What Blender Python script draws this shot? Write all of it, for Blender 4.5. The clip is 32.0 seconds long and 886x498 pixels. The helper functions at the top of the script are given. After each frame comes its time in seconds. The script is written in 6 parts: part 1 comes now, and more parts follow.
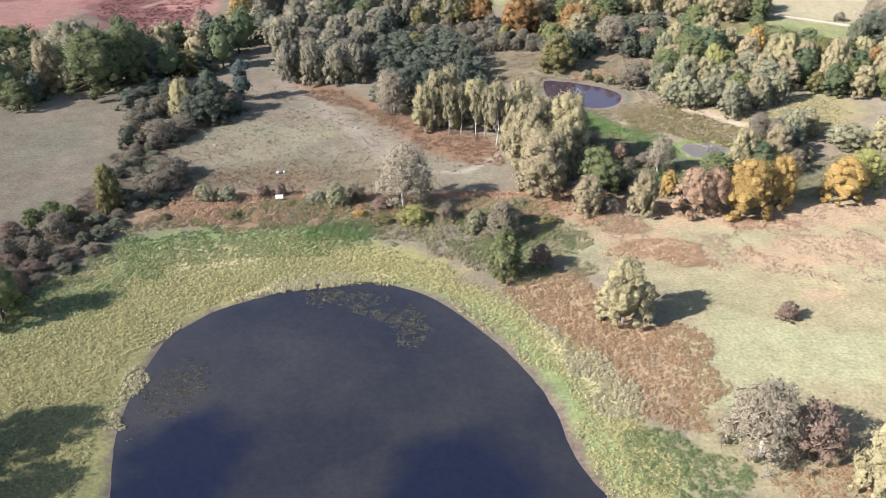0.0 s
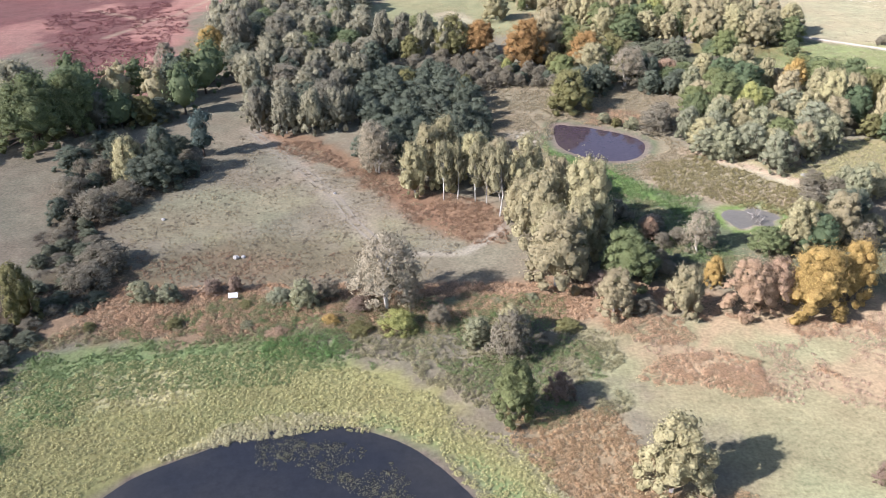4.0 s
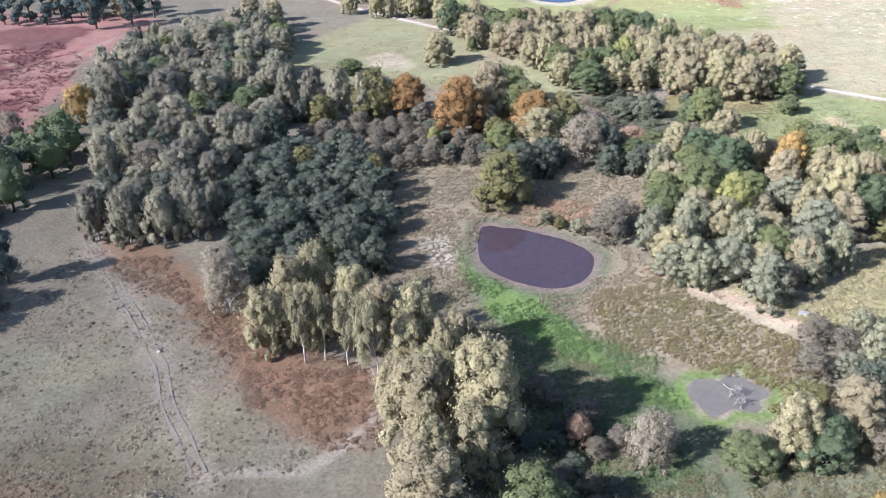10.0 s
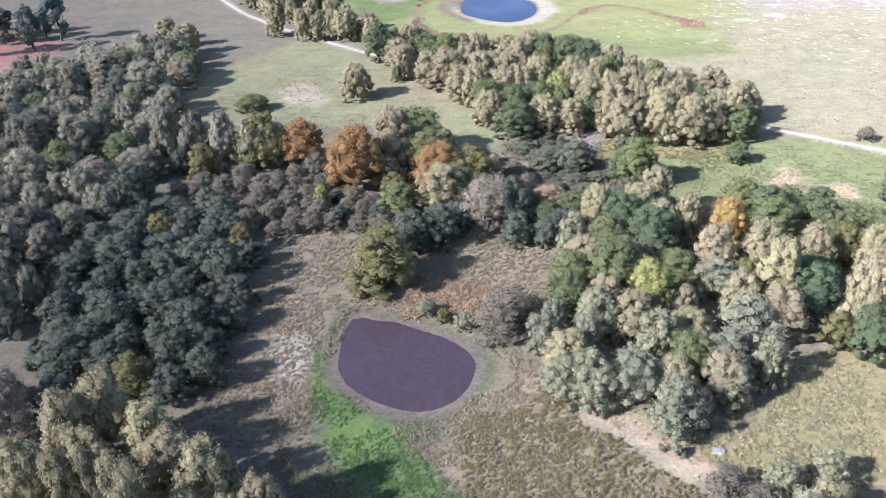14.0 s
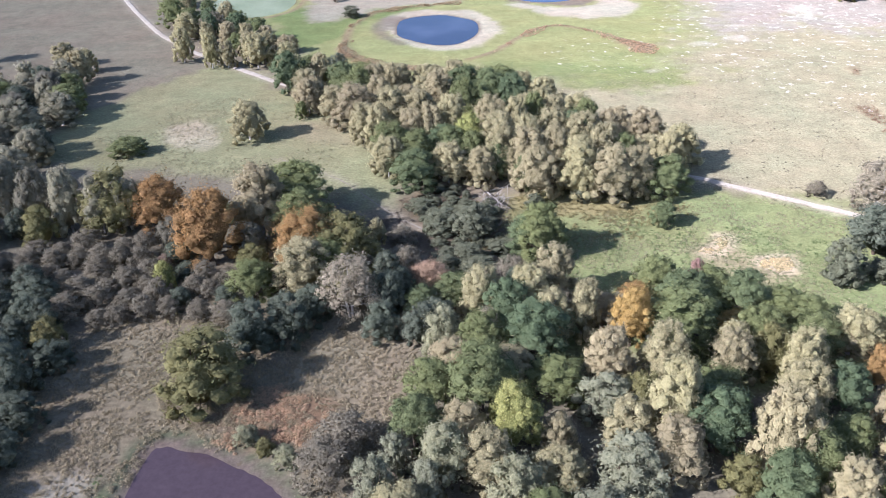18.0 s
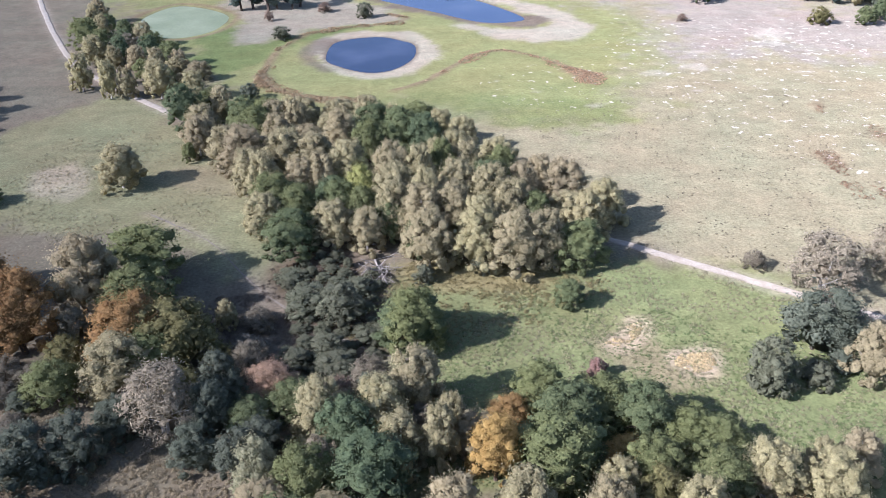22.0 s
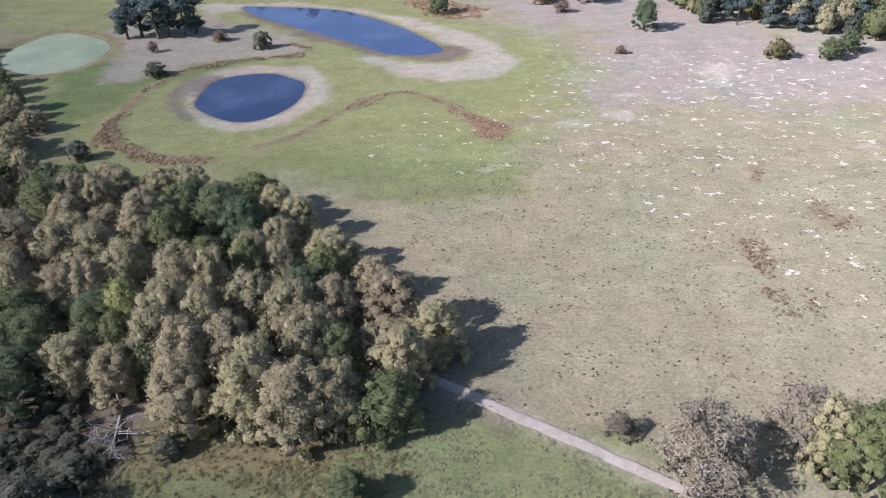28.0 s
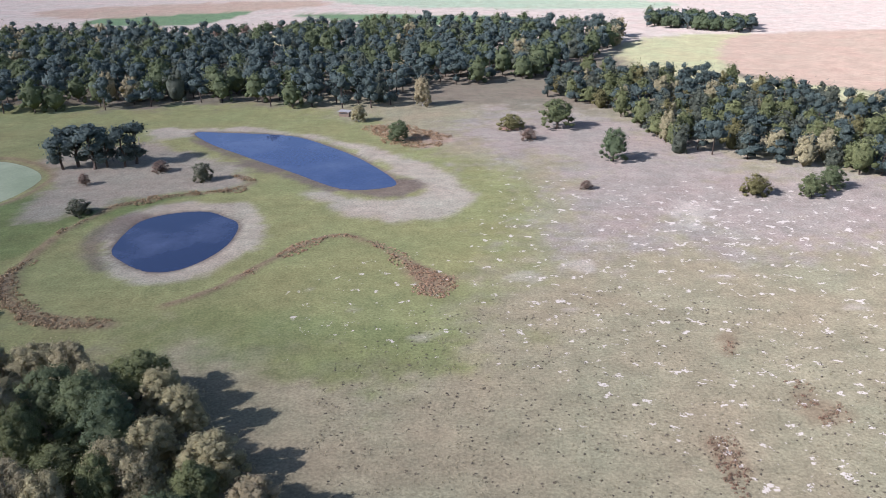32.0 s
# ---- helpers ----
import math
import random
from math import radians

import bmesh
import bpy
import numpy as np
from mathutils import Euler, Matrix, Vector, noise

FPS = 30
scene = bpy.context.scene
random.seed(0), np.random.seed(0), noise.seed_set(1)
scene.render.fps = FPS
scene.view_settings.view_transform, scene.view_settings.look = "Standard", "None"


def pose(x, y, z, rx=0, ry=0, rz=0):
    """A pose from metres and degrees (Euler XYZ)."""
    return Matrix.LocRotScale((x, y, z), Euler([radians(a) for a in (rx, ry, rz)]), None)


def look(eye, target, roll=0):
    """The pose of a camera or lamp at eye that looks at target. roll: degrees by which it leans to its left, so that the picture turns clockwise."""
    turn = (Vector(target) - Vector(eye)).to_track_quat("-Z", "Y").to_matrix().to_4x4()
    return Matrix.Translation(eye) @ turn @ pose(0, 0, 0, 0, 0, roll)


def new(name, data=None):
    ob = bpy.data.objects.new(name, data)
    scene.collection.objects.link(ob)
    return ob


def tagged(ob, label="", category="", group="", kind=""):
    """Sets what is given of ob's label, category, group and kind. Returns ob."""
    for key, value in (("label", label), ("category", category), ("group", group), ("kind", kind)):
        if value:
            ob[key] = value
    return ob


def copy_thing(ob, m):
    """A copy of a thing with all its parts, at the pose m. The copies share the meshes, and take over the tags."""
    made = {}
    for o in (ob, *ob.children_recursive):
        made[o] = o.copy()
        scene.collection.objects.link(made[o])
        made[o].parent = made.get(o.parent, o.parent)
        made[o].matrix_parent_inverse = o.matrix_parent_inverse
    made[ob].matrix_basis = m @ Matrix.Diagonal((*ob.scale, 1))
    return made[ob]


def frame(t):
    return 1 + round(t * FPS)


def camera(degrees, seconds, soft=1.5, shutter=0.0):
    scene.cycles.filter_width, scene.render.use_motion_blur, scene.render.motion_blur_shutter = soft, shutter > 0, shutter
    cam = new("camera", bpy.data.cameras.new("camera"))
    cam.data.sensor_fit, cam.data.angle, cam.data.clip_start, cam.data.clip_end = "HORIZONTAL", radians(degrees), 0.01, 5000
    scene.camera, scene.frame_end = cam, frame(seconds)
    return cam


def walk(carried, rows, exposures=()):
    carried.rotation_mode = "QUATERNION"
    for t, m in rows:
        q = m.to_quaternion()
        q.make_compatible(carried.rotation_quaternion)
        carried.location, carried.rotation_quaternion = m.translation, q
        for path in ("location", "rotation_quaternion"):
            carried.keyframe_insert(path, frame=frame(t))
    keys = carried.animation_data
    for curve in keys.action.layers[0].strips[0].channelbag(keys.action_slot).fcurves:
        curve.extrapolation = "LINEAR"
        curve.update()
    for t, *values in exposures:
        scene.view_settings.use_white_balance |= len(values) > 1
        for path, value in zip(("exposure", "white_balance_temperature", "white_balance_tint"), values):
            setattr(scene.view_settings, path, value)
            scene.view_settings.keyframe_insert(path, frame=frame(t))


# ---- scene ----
# ---- camera and path ----
SUN_ELEVATION, SUN_AZIMUTH = 33.0, 241.9
cam = camera(57.01, 32.0, soft=0.6)
PATH = [
    (0.0, 0.00, 0.00, 68.75, 60.454, -0.414, 0.234),
    (0.5, -0.20, 3.95, 68.57, 60.460, -0.392, 0.076),
    (1.0, -0.36, 8.10, 68.41, 60.558, -0.318, 0.063),
    (1.5, -0.38, 12.21, 68.35, 60.548, -0.214, 0.060),
    (2.0, -0.33, 16.65, 68.33, 60.596, -0.152, 0.091),
    (2.5, -0.13, 20.92, 68.30, 60.576, -0.025, 0.048),
    (3.0, 0.25, 25.31, 68.29, 60.631, 0.040, 0.066),
    (3.5, 0.83, 29.43, 68.23, 60.659, 0.125, 0.100),
    (5.5, 4.82, 47.15, 68.23, 60.712, 0.555, 0.170),
    (6.0, 6.13, 51.56, 68.28, 60.736, 0.590, 0.187),
    (6.5, 7.71, 55.69, 68.39, 60.699, 0.638, 0.276),
    (7.0, 9.34, 59.99, 68.52, 60.693, 0.674, 0.268),
    (7.5, 11.02, 64.05, 68.63, 60.620, 0.765, 0.264),
    (8.0, 12.89, 68.16, 68.67, 60.646, 0.801, 0.235),
    (8.5, 14.78, 72.00, 68.75, 60.604, 0.792, 0.253),
    (9.0, 16.89, 75.99, 68.86, 60.625, 0.820, 0.182),
    (9.5, 19.03, 79.72, 68.96, 60.570, 0.823, 0.184),
    (10.0, 21.45, 83.54, 69.04, 60.575, 0.827, 0.147),
    (10.5, 23.93, 87.02, 69.04, 60.584, 0.932, 0.158),
    (11.0, 26.44, 90.62, 69.07, 60.620, 0.884, 0.147),
    (11.5, 28.92, 94.07, 69.17, 60.613, 0.887, 0.171),
    (12.0, 31.51, 97.71, 69.34, 60.584, 0.849, 0.141),
    (12.5, 34.10, 101.19, 69.51, 60.521, 0.918, 0.124),
    (13.0, 36.80, 104.86, 69.65, 60.480, 0.878, 0.078),
    (13.5, 39.48, 108.47, 69.82, 60.411, 1.021, 0.034),
    (14.0, 42.19, 112.10, 70.04, 60.357, 0.946, 0.007),
    (14.5, 44.83, 115.57, 70.16, 60.278, 1.019, -0.016),
    (16.5, 55.80, 129.16, 70.30, 60.282, 0.979, 0.014),
    (17.0, 58.50, 132.68, 70.32, 60.295, 0.959, -0.022),
    (17.5, 61.09, 136.09, 70.31, 60.261, 0.981, -0.029),
    (18.0, 63.83, 139.55, 70.22, 60.308, 0.914, -0.026),
    (18.5, 66.63, 142.94, 70.07, 60.314, 0.930, 0.051),
    (19.0, 69.46, 146.41, 69.91, 60.387, 0.912, 0.037),
    (19.5, 72.17, 149.79, 69.82, 60.389, 0.908, 0.098),
    (20.0, 74.78, 153.12, 69.84, 60.489, 0.753, 0.042),
    (20.5, 77.20, 156.17, 69.87, 60.478, 0.645, 0.096),
    (21.0, 79.55, 159.15, 69.90, 60.468, 0.651, 0.097),
    (21.5, 81.78, 162.13, 69.83, 60.454, 0.673, 0.131),
    (22.0, 84.19, 165.07, 69.69, 60.546, 0.617, 0.132),
    (22.5, 86.70, 168.03, 69.58, 60.522, 0.641, 0.204),
    (23.0, 89.21, 171.32, 69.41, 60.579, 0.623, 0.180),
    (23.5, 91.68, 174.59, 69.27, 60.549, 0.618, 0.224),
    (24.0, 94.11, 177.98, 69.31, 60.531, 0.609, 0.186),
    (24.5, 96.57, 181.21, 69.34, 60.473, 0.689, 0.250),
    (25.0, 99.27, 184.61, 69.42, 60.482, 0.650, 0.257),
    (25.5, 101.94, 187.85, 69.32, 60.435, 0.548, 0.412),
    (27.5, 112.16, 201.14, 69.45, 60.432, 0.703, 0.644),
    (28.0, 114.61, 205.03, 69.55, 60.451, 0.719, 0.630),
    (28.5, 116.64, 208.82, 69.68, 60.345, 0.762, 0.671),
    (29.0, 118.54, 212.78, 70.11, 60.274, 0.723, 0.581),
    (29.5, 120.11, 216.32, 70.87, 60.553, 0.751, 0.491),
    (30.0, 121.41, 219.50, 71.59, 62.749, 0.489, 0.389),
    (30.5, 122.60, 222.27, 72.00, 64.096, 0.411, 0.369),
    (31.0, 123.93, 224.93, 72.20, 65.578, 0.406, 0.405),
    (31.5, 125.37, 227.74, 72.27, 66.267, 0.551, 0.461),
    (32.0, 126.89, 230.76, 72.29, 67.166, 0.531, 0.504),
]
walk(cam, [(t, pose(*p)) for t, *p in PATH], exposures=[(0.0, 1.03, 5880, 19), (6.0, 1.06, 5560, 20), (13.0, 1.08, 5250, 23), (19.0, 0.98, 5400, 23), (25.0, 0.68, 5380, 25), (32.0, 0.31, 5450, 25)])

# ---- world and sun ----
world = bpy.data.worlds.new("sky")
scene.world = world
world.use_nodes = True
wn, wl = world.node_tree.nodes, world.node_tree.links
sky = wn.new("ShaderNodeTexSky")
sky.sky_type, sky.sun_disc = "NISHITA", False
sky.sun_elevation, sky.sun_rotation = radians(SUN_ELEVATION), radians(SUN_AZIMUTH)
sky.air_density, sky.dust_density = 1.1, 1.0
wl.new(sky.outputs[0], wn["Background"].inputs[0])
wn["Background"].inputs[1].default_value = 0.105
sun_data = bpy.data.lights.new("sun", "SUN")
sun_data.energy, sun_data.angle, sun_data.color = 5.0, radians(0.6), (1.0, 0.95, 0.88)
sun = new("sun", sun_data)
_el, _az = radians(SUN_ELEVATION), radians(SUN_AZIMUTH)
sun.matrix_world = look((300 * math.sin(_az) * math.cos(_el), 300 * math.cos(_az) * math.cos(_el), 300 * math.sin(_el)), (0, 0, 0))


# ---- materials ----
def lin(r, g, b, k=1.0):
    """Linear colour from 0-255 values."""
    f = lambda c: (c / 12.92 if c <= 0.04045 else ((c + 0.055) / 1.055) ** 2.4) * k
    return f(r / 255), f(g / 255), f(b / 255)


def material(name):
    m = bpy.data.materials.new(name)
    m.use_nodes = True
    n, l = m.node_tree.nodes, m.node_tree.links
    return m, n, l, n["Principled BSDF"]


def noise_node(n, l, scale, detail=4.0, rough=0.6, coords=None):
    tex = n.new("ShaderNodeTexNoise")
    tex.inputs["Scale"].default_value, tex.inputs["Detail"].default_value, tex.inputs["Roughness"].default_value = scale, detail, rough
    if coords:
        l.new(coords, tex.inputs["Vector"])
    return tex


def mixed(n, l, factor, a, b, kind="MIX"):
    """A colour mix node; a and b are sockets or colours."""
    mix = n.new("ShaderNodeMix")
    mix.data_type, mix.blend_type = "RGBA", kind
    for socket, value in ((mix.inputs[0], factor), (mix.inputs[6], a), (mix.inputs[7], b)):
        if isinstance(value, (int, float)):
            socket.default_value = value
        elif isinstance(value, tuple):
            socket.default_value = (*value, 1)
        else:
            l.new(value, socket)
    return mix.outputs[2]


def span(n, l, socket, a, b, c, d):
    r = n.new("ShaderNodeMapRange")
    l.new(socket, r.inputs[0])
    for i, v in enumerate((a, b, c, d)):
        r.inputs[i + 1].default_value = v
    return r.outputs[0]


def foliage(name, dark, light, accent, through_light=0.32, other=None):
    """Leaves that vary from cluster to cluster and from tree to tree."""
    m, n, l, bsdf = material(name)
    geo, info = n.new("ShaderNodeNewGeometry"), n.new("ShaderNodeObjectInfo")
    coords = n.new("ShaderNodeTexCoord")
    grain = noise_node(n, l, 13.0, 4, 0.8, coords.outputs["Object"])
    sprays = noise_node(n, l, 2.6, 3, 0.6, coords.outputs["Object"])
    base = mixed(n, l, span(n, l, geo.outputs["Random Per Island"], 0, 1, 0.15, 0.85), dark, light)
    base = mixed(n, l, 1.0, base, span(n, l, sprays.outputs[0], 0.3, 0.7, 0.72, 1.3), "MULTIPLY")
    tint = mixed(n, l, span(n, l, info.outputs["Random"], 0.0, 1.0, 0.0, 0.55), base, accent)
    if other:
        turn, part_of = n.new("ShaderNodeMath"), n.new("ShaderNodeMath")
        turn.operation, part_of.operation = "MULTIPLY", "FRACT"
        l.new(info.outputs["Random"], turn.inputs[0])
        turn.inputs[1].default_value = 7.31
        l.new(turn.outputs[0], part_of.inputs[0])
        tint = mixed(n, l, span(n, l, part_of.outputs[0], 0.45, 0.9, 0, 0.75), tint, other)
    value = n.new("ShaderNodeHueSaturation")
    l.new(mixed(n, l, 1.0, tint, span(n, l, grain.outputs[0], 0.3, 0.7, 0.6, 1.5), "MULTIPLY"), value.inputs["Color"])
    bump = n.new("ShaderNodeBump")
    bump.inputs["Strength"].default_value, bump.inputs["Distance"].default_value = 0.8, 0.12
    l.new(grain.outputs[0], bump.inputs["Height"])
    l.new(bump.outputs[0], bsdf.inputs["Normal"])
    l.new(span(n, l, info.outputs["Random"], 0, 1, 0.9, 1.1), value.inputs["Value"])
    l.new(value.outputs[0], bsdf.inputs["Base Color"])
    bsdf.inputs["Roughness"].default_value, bsdf.inputs["Specular IOR Level"].default_value = 0.7, 0.2
    bsdf.inputs["Diffuse Roughness"].default_value = 1.0
    trans, mix = n.new("ShaderNodeBsdfTranslucent"), n.new("ShaderNodeMixShader")
    l.new(value.outputs[0], trans.inputs[0])
    mix.inputs[0].default_value = through_light
    l.new(bsdf.outputs[0], mix.inputs[1])
    l.new(trans.outputs[0], mix.inputs[2])
    l.new(mix.outputs[0], n["Material Output"].inputs[0])
    return m


def bark(name, a, b, scale=6.0):
    m, n, l, bsdf = material(name)
    tex = noise_node(n, l, scale, 5)
    l.new(mixed(n, l, span(n, l, tex.outputs[0], 0.4, 0.62, 0, 1), a, b), bsdf.inputs["Base Color"])
    bsdf.inputs["Roughness"].default_value = 0.85
    bump = n.new("ShaderNodeBump")
    bump.inputs["Strength"].default_value = 0.4
    l.new(tex.outputs[0], bump.inputs["Height"])
    l.new(bump.outputs[0], bsdf.inputs["Normal"])
    return m


def ground_material():
    m, n, l, bsdf = material("heath_ground")
    geo, attr = n.new("ShaderNodeNewGeometry"), n.new("ShaderNodeVertexColor")
    attr.layer_name = "cover"
    pos = geo.outputs["Position"]
    fine, mid, broad = (noise_node(n, l, s, d, 0.65, pos) for s, d in ((1.9, 8), (0.36, 7), (0.05, 4)))
    c = mixed(n, l, 1.0, attr.outputs[0], span(n, l, fine.outputs[0], 0.3, 0.7, 0.7, 1.3), "MULTIPLY")
    c = mixed(n, l, 1.0, c, span(n, l, mid.outputs[0], 0.32, 0.68, 0.86, 1.14), "MULTIPLY")
    warm = mixed(n, l, span(n, l, broad.outputs[0], 0.35, 0.65, 0, 1), (1.05, 0.99, 0.96), (0.965, 1.01, 0.97))
    c = mixed(n, l, 1.0, c, warm, "MULTIPLY")
    patches = noise_node(n, l, 0.11, 5, 0.6, pos)
    c = mixed(n, l, 1.0, c, span(n, l, patches.outputs[0], 0.3, 0.7, 0.87, 1.13), "MULTIPLY")
    clumps = noise_node(n, l, 0.9, 3, 0.5, pos)
    c = mixed(n, l, span(n, l, clumps.outputs[0], 0.64, 0.74, 0, 0.45), c, lin(96, 84, 60))
    bare = noise_node(n, l, 0.34, 7, 0.68, pos)
    shown, least = n.new("ShaderNodeMath"), n.new("ShaderNodeMath")
    shown.operation, least.operation = "MULTIPLY_ADD", "MULTIPLY"
    l.new(attr.outputs[1], shown.inputs[0])
    shown.inputs[1].default_value = 0.14
    l.new(bare.outputs[0], shown.inputs[2])
    l.new(span(n, l, shown.outputs[0], 0.685, 0.705, 0, 0.85), least.inputs[0])
    l.new(span(n, l, attr.outputs[1], 0.02, 0.12, 0, 1), least.inputs[1])
    c = mixed(n, l, least.outputs[0], c, lin(206, 195, 176, 0.85))
    l.new(c, bsdf.inputs["Base Color"])
    bsdf.inputs["Roughness"].default_value, bsdf.inputs["Specular IOR Level"].default_value = 0.95, 0.1
    bsdf.inputs["Diffuse Roughness"].default_value = 1.0
    bump = n.new("ShaderNodeBump")
    bump.inputs["Strength"].default_value, bump.inputs["Distance"].default_value = 0.4, 0.3
    l.new(fine.outputs[0], bump.inputs["Height"])
    l.new(bump.outputs[0], bsdf.inputs["Normal"])
    return m


def water_material(name, deep, weed, tone_from, rough=0.04, broad_scale=0.06, dark_patches=(), hollow=None):
    """Pond water, its colour drifting by noise from deep to weed; rows of x, y and reach add rounded patches in the
    hollow colour.
    """
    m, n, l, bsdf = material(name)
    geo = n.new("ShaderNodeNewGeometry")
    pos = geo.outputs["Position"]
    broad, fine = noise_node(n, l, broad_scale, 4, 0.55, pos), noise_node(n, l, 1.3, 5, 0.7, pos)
    # weed is the second tone; on the blue ponds it paints cloud reflections
    c = mixed(n, l, span(n, l, broad.outputs[0], tone_from, tone_from + 0.25, 0, 0.7), deep, weed)
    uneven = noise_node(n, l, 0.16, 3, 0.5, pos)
    # rounded patches in a darker colour, their edges made uneven by noise
    for x, y, reach in dark_patches:
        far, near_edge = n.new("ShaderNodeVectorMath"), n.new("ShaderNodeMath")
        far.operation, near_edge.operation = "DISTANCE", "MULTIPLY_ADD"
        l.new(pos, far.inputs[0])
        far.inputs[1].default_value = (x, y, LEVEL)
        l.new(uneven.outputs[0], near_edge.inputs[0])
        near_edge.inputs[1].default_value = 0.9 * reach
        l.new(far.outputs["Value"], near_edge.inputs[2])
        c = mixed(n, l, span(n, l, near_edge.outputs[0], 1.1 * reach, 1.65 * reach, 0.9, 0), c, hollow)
    l.new(mixed(n, l, 1.0, c, span(n, l, fine.outputs[0], 0.3, 0.7, 0.85, 1.15), "MULTIPLY"), bsdf.inputs["Base Color"])
    bsdf.inputs["Roughness"].default_value, bsdf.inputs["IOR"].default_value = rough, 1.333
    ripple, bump = noise_node(n, l, 2.2, 3, 0.5, pos), n.new("ShaderNodeBump")
    bump.inputs["Strength"].default_value, bump.inputs["Distance"].default_value = 0.12, 0.02
    l.new(ripple.outputs[0], bump.inputs["Height"])
    l.new(bump.outputs[0], bsdf.inputs["Normal"])
    return m


LEAVES = {
    "birch": foliage("birch_leaves", lin(136, 128, 94), lin(194, 183, 140), lin(166, 159, 114), other=lin(162, 148, 116)),
    "rowbirch": foliage("birch_row_leaves", lin(118, 112, 84), lin(174, 165, 128), lin(150, 143, 108)),
    "dullbirch": foliage("grey_green_birch_leaves", lin(116, 112, 90), lin(184, 176, 144), lin(150, 144, 116), other=lin(118, 112, 96)),
    "greybirch": foliage("thin_birch_leaves", lin(132, 122, 100), lin(182, 170, 144), lin(158, 147, 122)),
    "oak": foliage("oak_leaves", lin(84, 90, 54), lin(146, 150, 100), lin(118, 122, 76), other=lin(92, 108, 80)),
    # grey-green leaves, darkened in the colour for the shade over the west thicket
    "willow": foliage("willow_leaves", lin(66, 72, 58), lin(126, 130, 108), lin(98, 104, 84)),
    "sallow": foliage("pale_willow_leaves", lin(116, 116, 88), lin(178, 174, 136), lin(148, 146, 112), other=lin(140, 140, 114)),
    "grey": foliage("bare_twigs", lin(102, 95, 78), lin(160, 150, 126), lin(132, 123, 102)),
    "pine": foliage("pine_needles", lin(56, 68, 62), lin(108, 120, 108), lin(84, 96, 88), 0.15),
    "olive": foliage("hawthorn_leaves", lin(92, 89, 54), lin(150, 142, 92), lin(122, 118, 76)),
    "yellow": foliage("yellowing_leaves", lin(116, 118, 64), lin(196, 192, 120), lin(150, 152, 92)),
    "gold": foliage("golden_oak_leaves", lin(148, 124, 72), lin(202, 172, 106), lin(174, 146, 86)),
    "orange": foliage("orange_oak_leaves", lin(122, 96, 58), lin(184, 144, 92), lin(146, 122, 76)),
    "pink": foliage("faded_pink_leaves", lin(140, 116, 94), lin(196, 166, 136), lin(166, 142, 110)),
    "brown": foliage("brown_twigs", lin(118, 100, 84), lin(168, 146, 124), lin(142, 122, 104)),
    "red": foliage("red_leaves", lin(136, 106, 96), lin(176, 146, 130), lin(154, 124, 110)),
    "gorse": foliage("gorse_leaves", lin(80, 82, 62), lin(128, 128, 102), lin(104, 106, 82), 0.2),
}
BARK_PALE = bark("birch_bark", lin(190, 184, 172), lin(110, 102, 94), 3.0)
BARK_BROWN = bark("brown_bark", lin(92, 78, 62), lin(58, 48, 40))
BARK_DEAD = bark("bleached_wood", lin(160, 152, 140), lin(108, 100, 91))

# ---- ground ----
COVERS = {
    "heath": (132, 123, 103), "marsh": (147, 143, 95), "meadow": (130, 142, 94), "straw": (188, 178, 134), "rust": (156, 136, 106),
    "bracken": (148, 124, 98), "pinkgrass": (146, 138, 106), "rustpink": (168, 138, 112), "heather": (108, 94, 74),
    "darkbrack": (134, 108, 84), "pinkheath": (168, 126, 112), "redheath": (116, 78, 74), "wet": (98, 104, 78), "lush": (108, 128, 70),
    "rush": (108, 99, 68), "straw2": (172, 160, 132), "fen": (140, 128, 104), "fieldgreen": (150, 147, 112), "pale": (188, 178, 160), "clearing": (143, 140, 104),
    "lawn": (130, 134, 90), "strawpatch": (190, 172, 144), "rushlow": (142, 132, 92), "pasture": (143, 143, 95), "lightgreen": (178, 190, 158), "darkpast": (116, 126, 78),
    "greyheath": (160, 149, 134), "dryrust": (138, 120, 94), "lightfield": (188, 184, 138), "plough": (192, 168, 142),
    "greenfield": (122, 146, 104), "farland": (208, 192, 172), "eastheath": (154, 146, 116), "sand": (180, 169, 150), "mud": (120, 108, 96),
    "track": (206, 196, 180), "worn": (178, 165, 147), "silt": (150, 140, 124), "bareshade": (172, 150, 126),
}
ALBEDO = 0.72


def spread(lo, hi, step, far_lo, far_hi, grow=1.05):
    """Grid lines: even from lo to hi, then ever wider out to far_lo and far_hi."""
    left, right, d = [], [], step
    x = lo
    while x > far_lo:
        d *= grow
        x -= d
        left.append(x)
    x, d = hi, step
    while x < far_hi:
        d *= grow
        x += d
        right.append(x)
    return np.array(left[::-1] + list(np.arange(lo, hi + 1e-6, step)) + right)


gx, gy = spread(-140, 290, 1.35, -4500, 4500), spread(40, 580, 1.35, -3000, 4600, 1.04)
GX, GY = np.meshgrid(gx, gy)
GX, GY = GX.ravel(), GY.ravel()


def value_noise(x, y, size, seed):
    """Smooth noise from -1 to 1 with cells of that size."""
    table = np.random.RandomState(seed).rand(256, 256) * 2 - 1
    u, v = x / size + 1000.0, y / size + 1000.0
    i, j = np.floor(u).astype(int), np.floor(v).astype(int)
    fu, fv = u - i, v - j
    fu, fv = fu * fu * (3 - 2 * fu), fv * fv * (3 - 2 * fv)
    at = lambda a, b: table[a % 256, b % 256]
    return (at(i, j) * (1 - fu) + at(i + 1, j) * fu) * (1 - fv) + (at(i, j + 1) * (1 - fu) + at(i + 1, j + 1) * fu) * fv


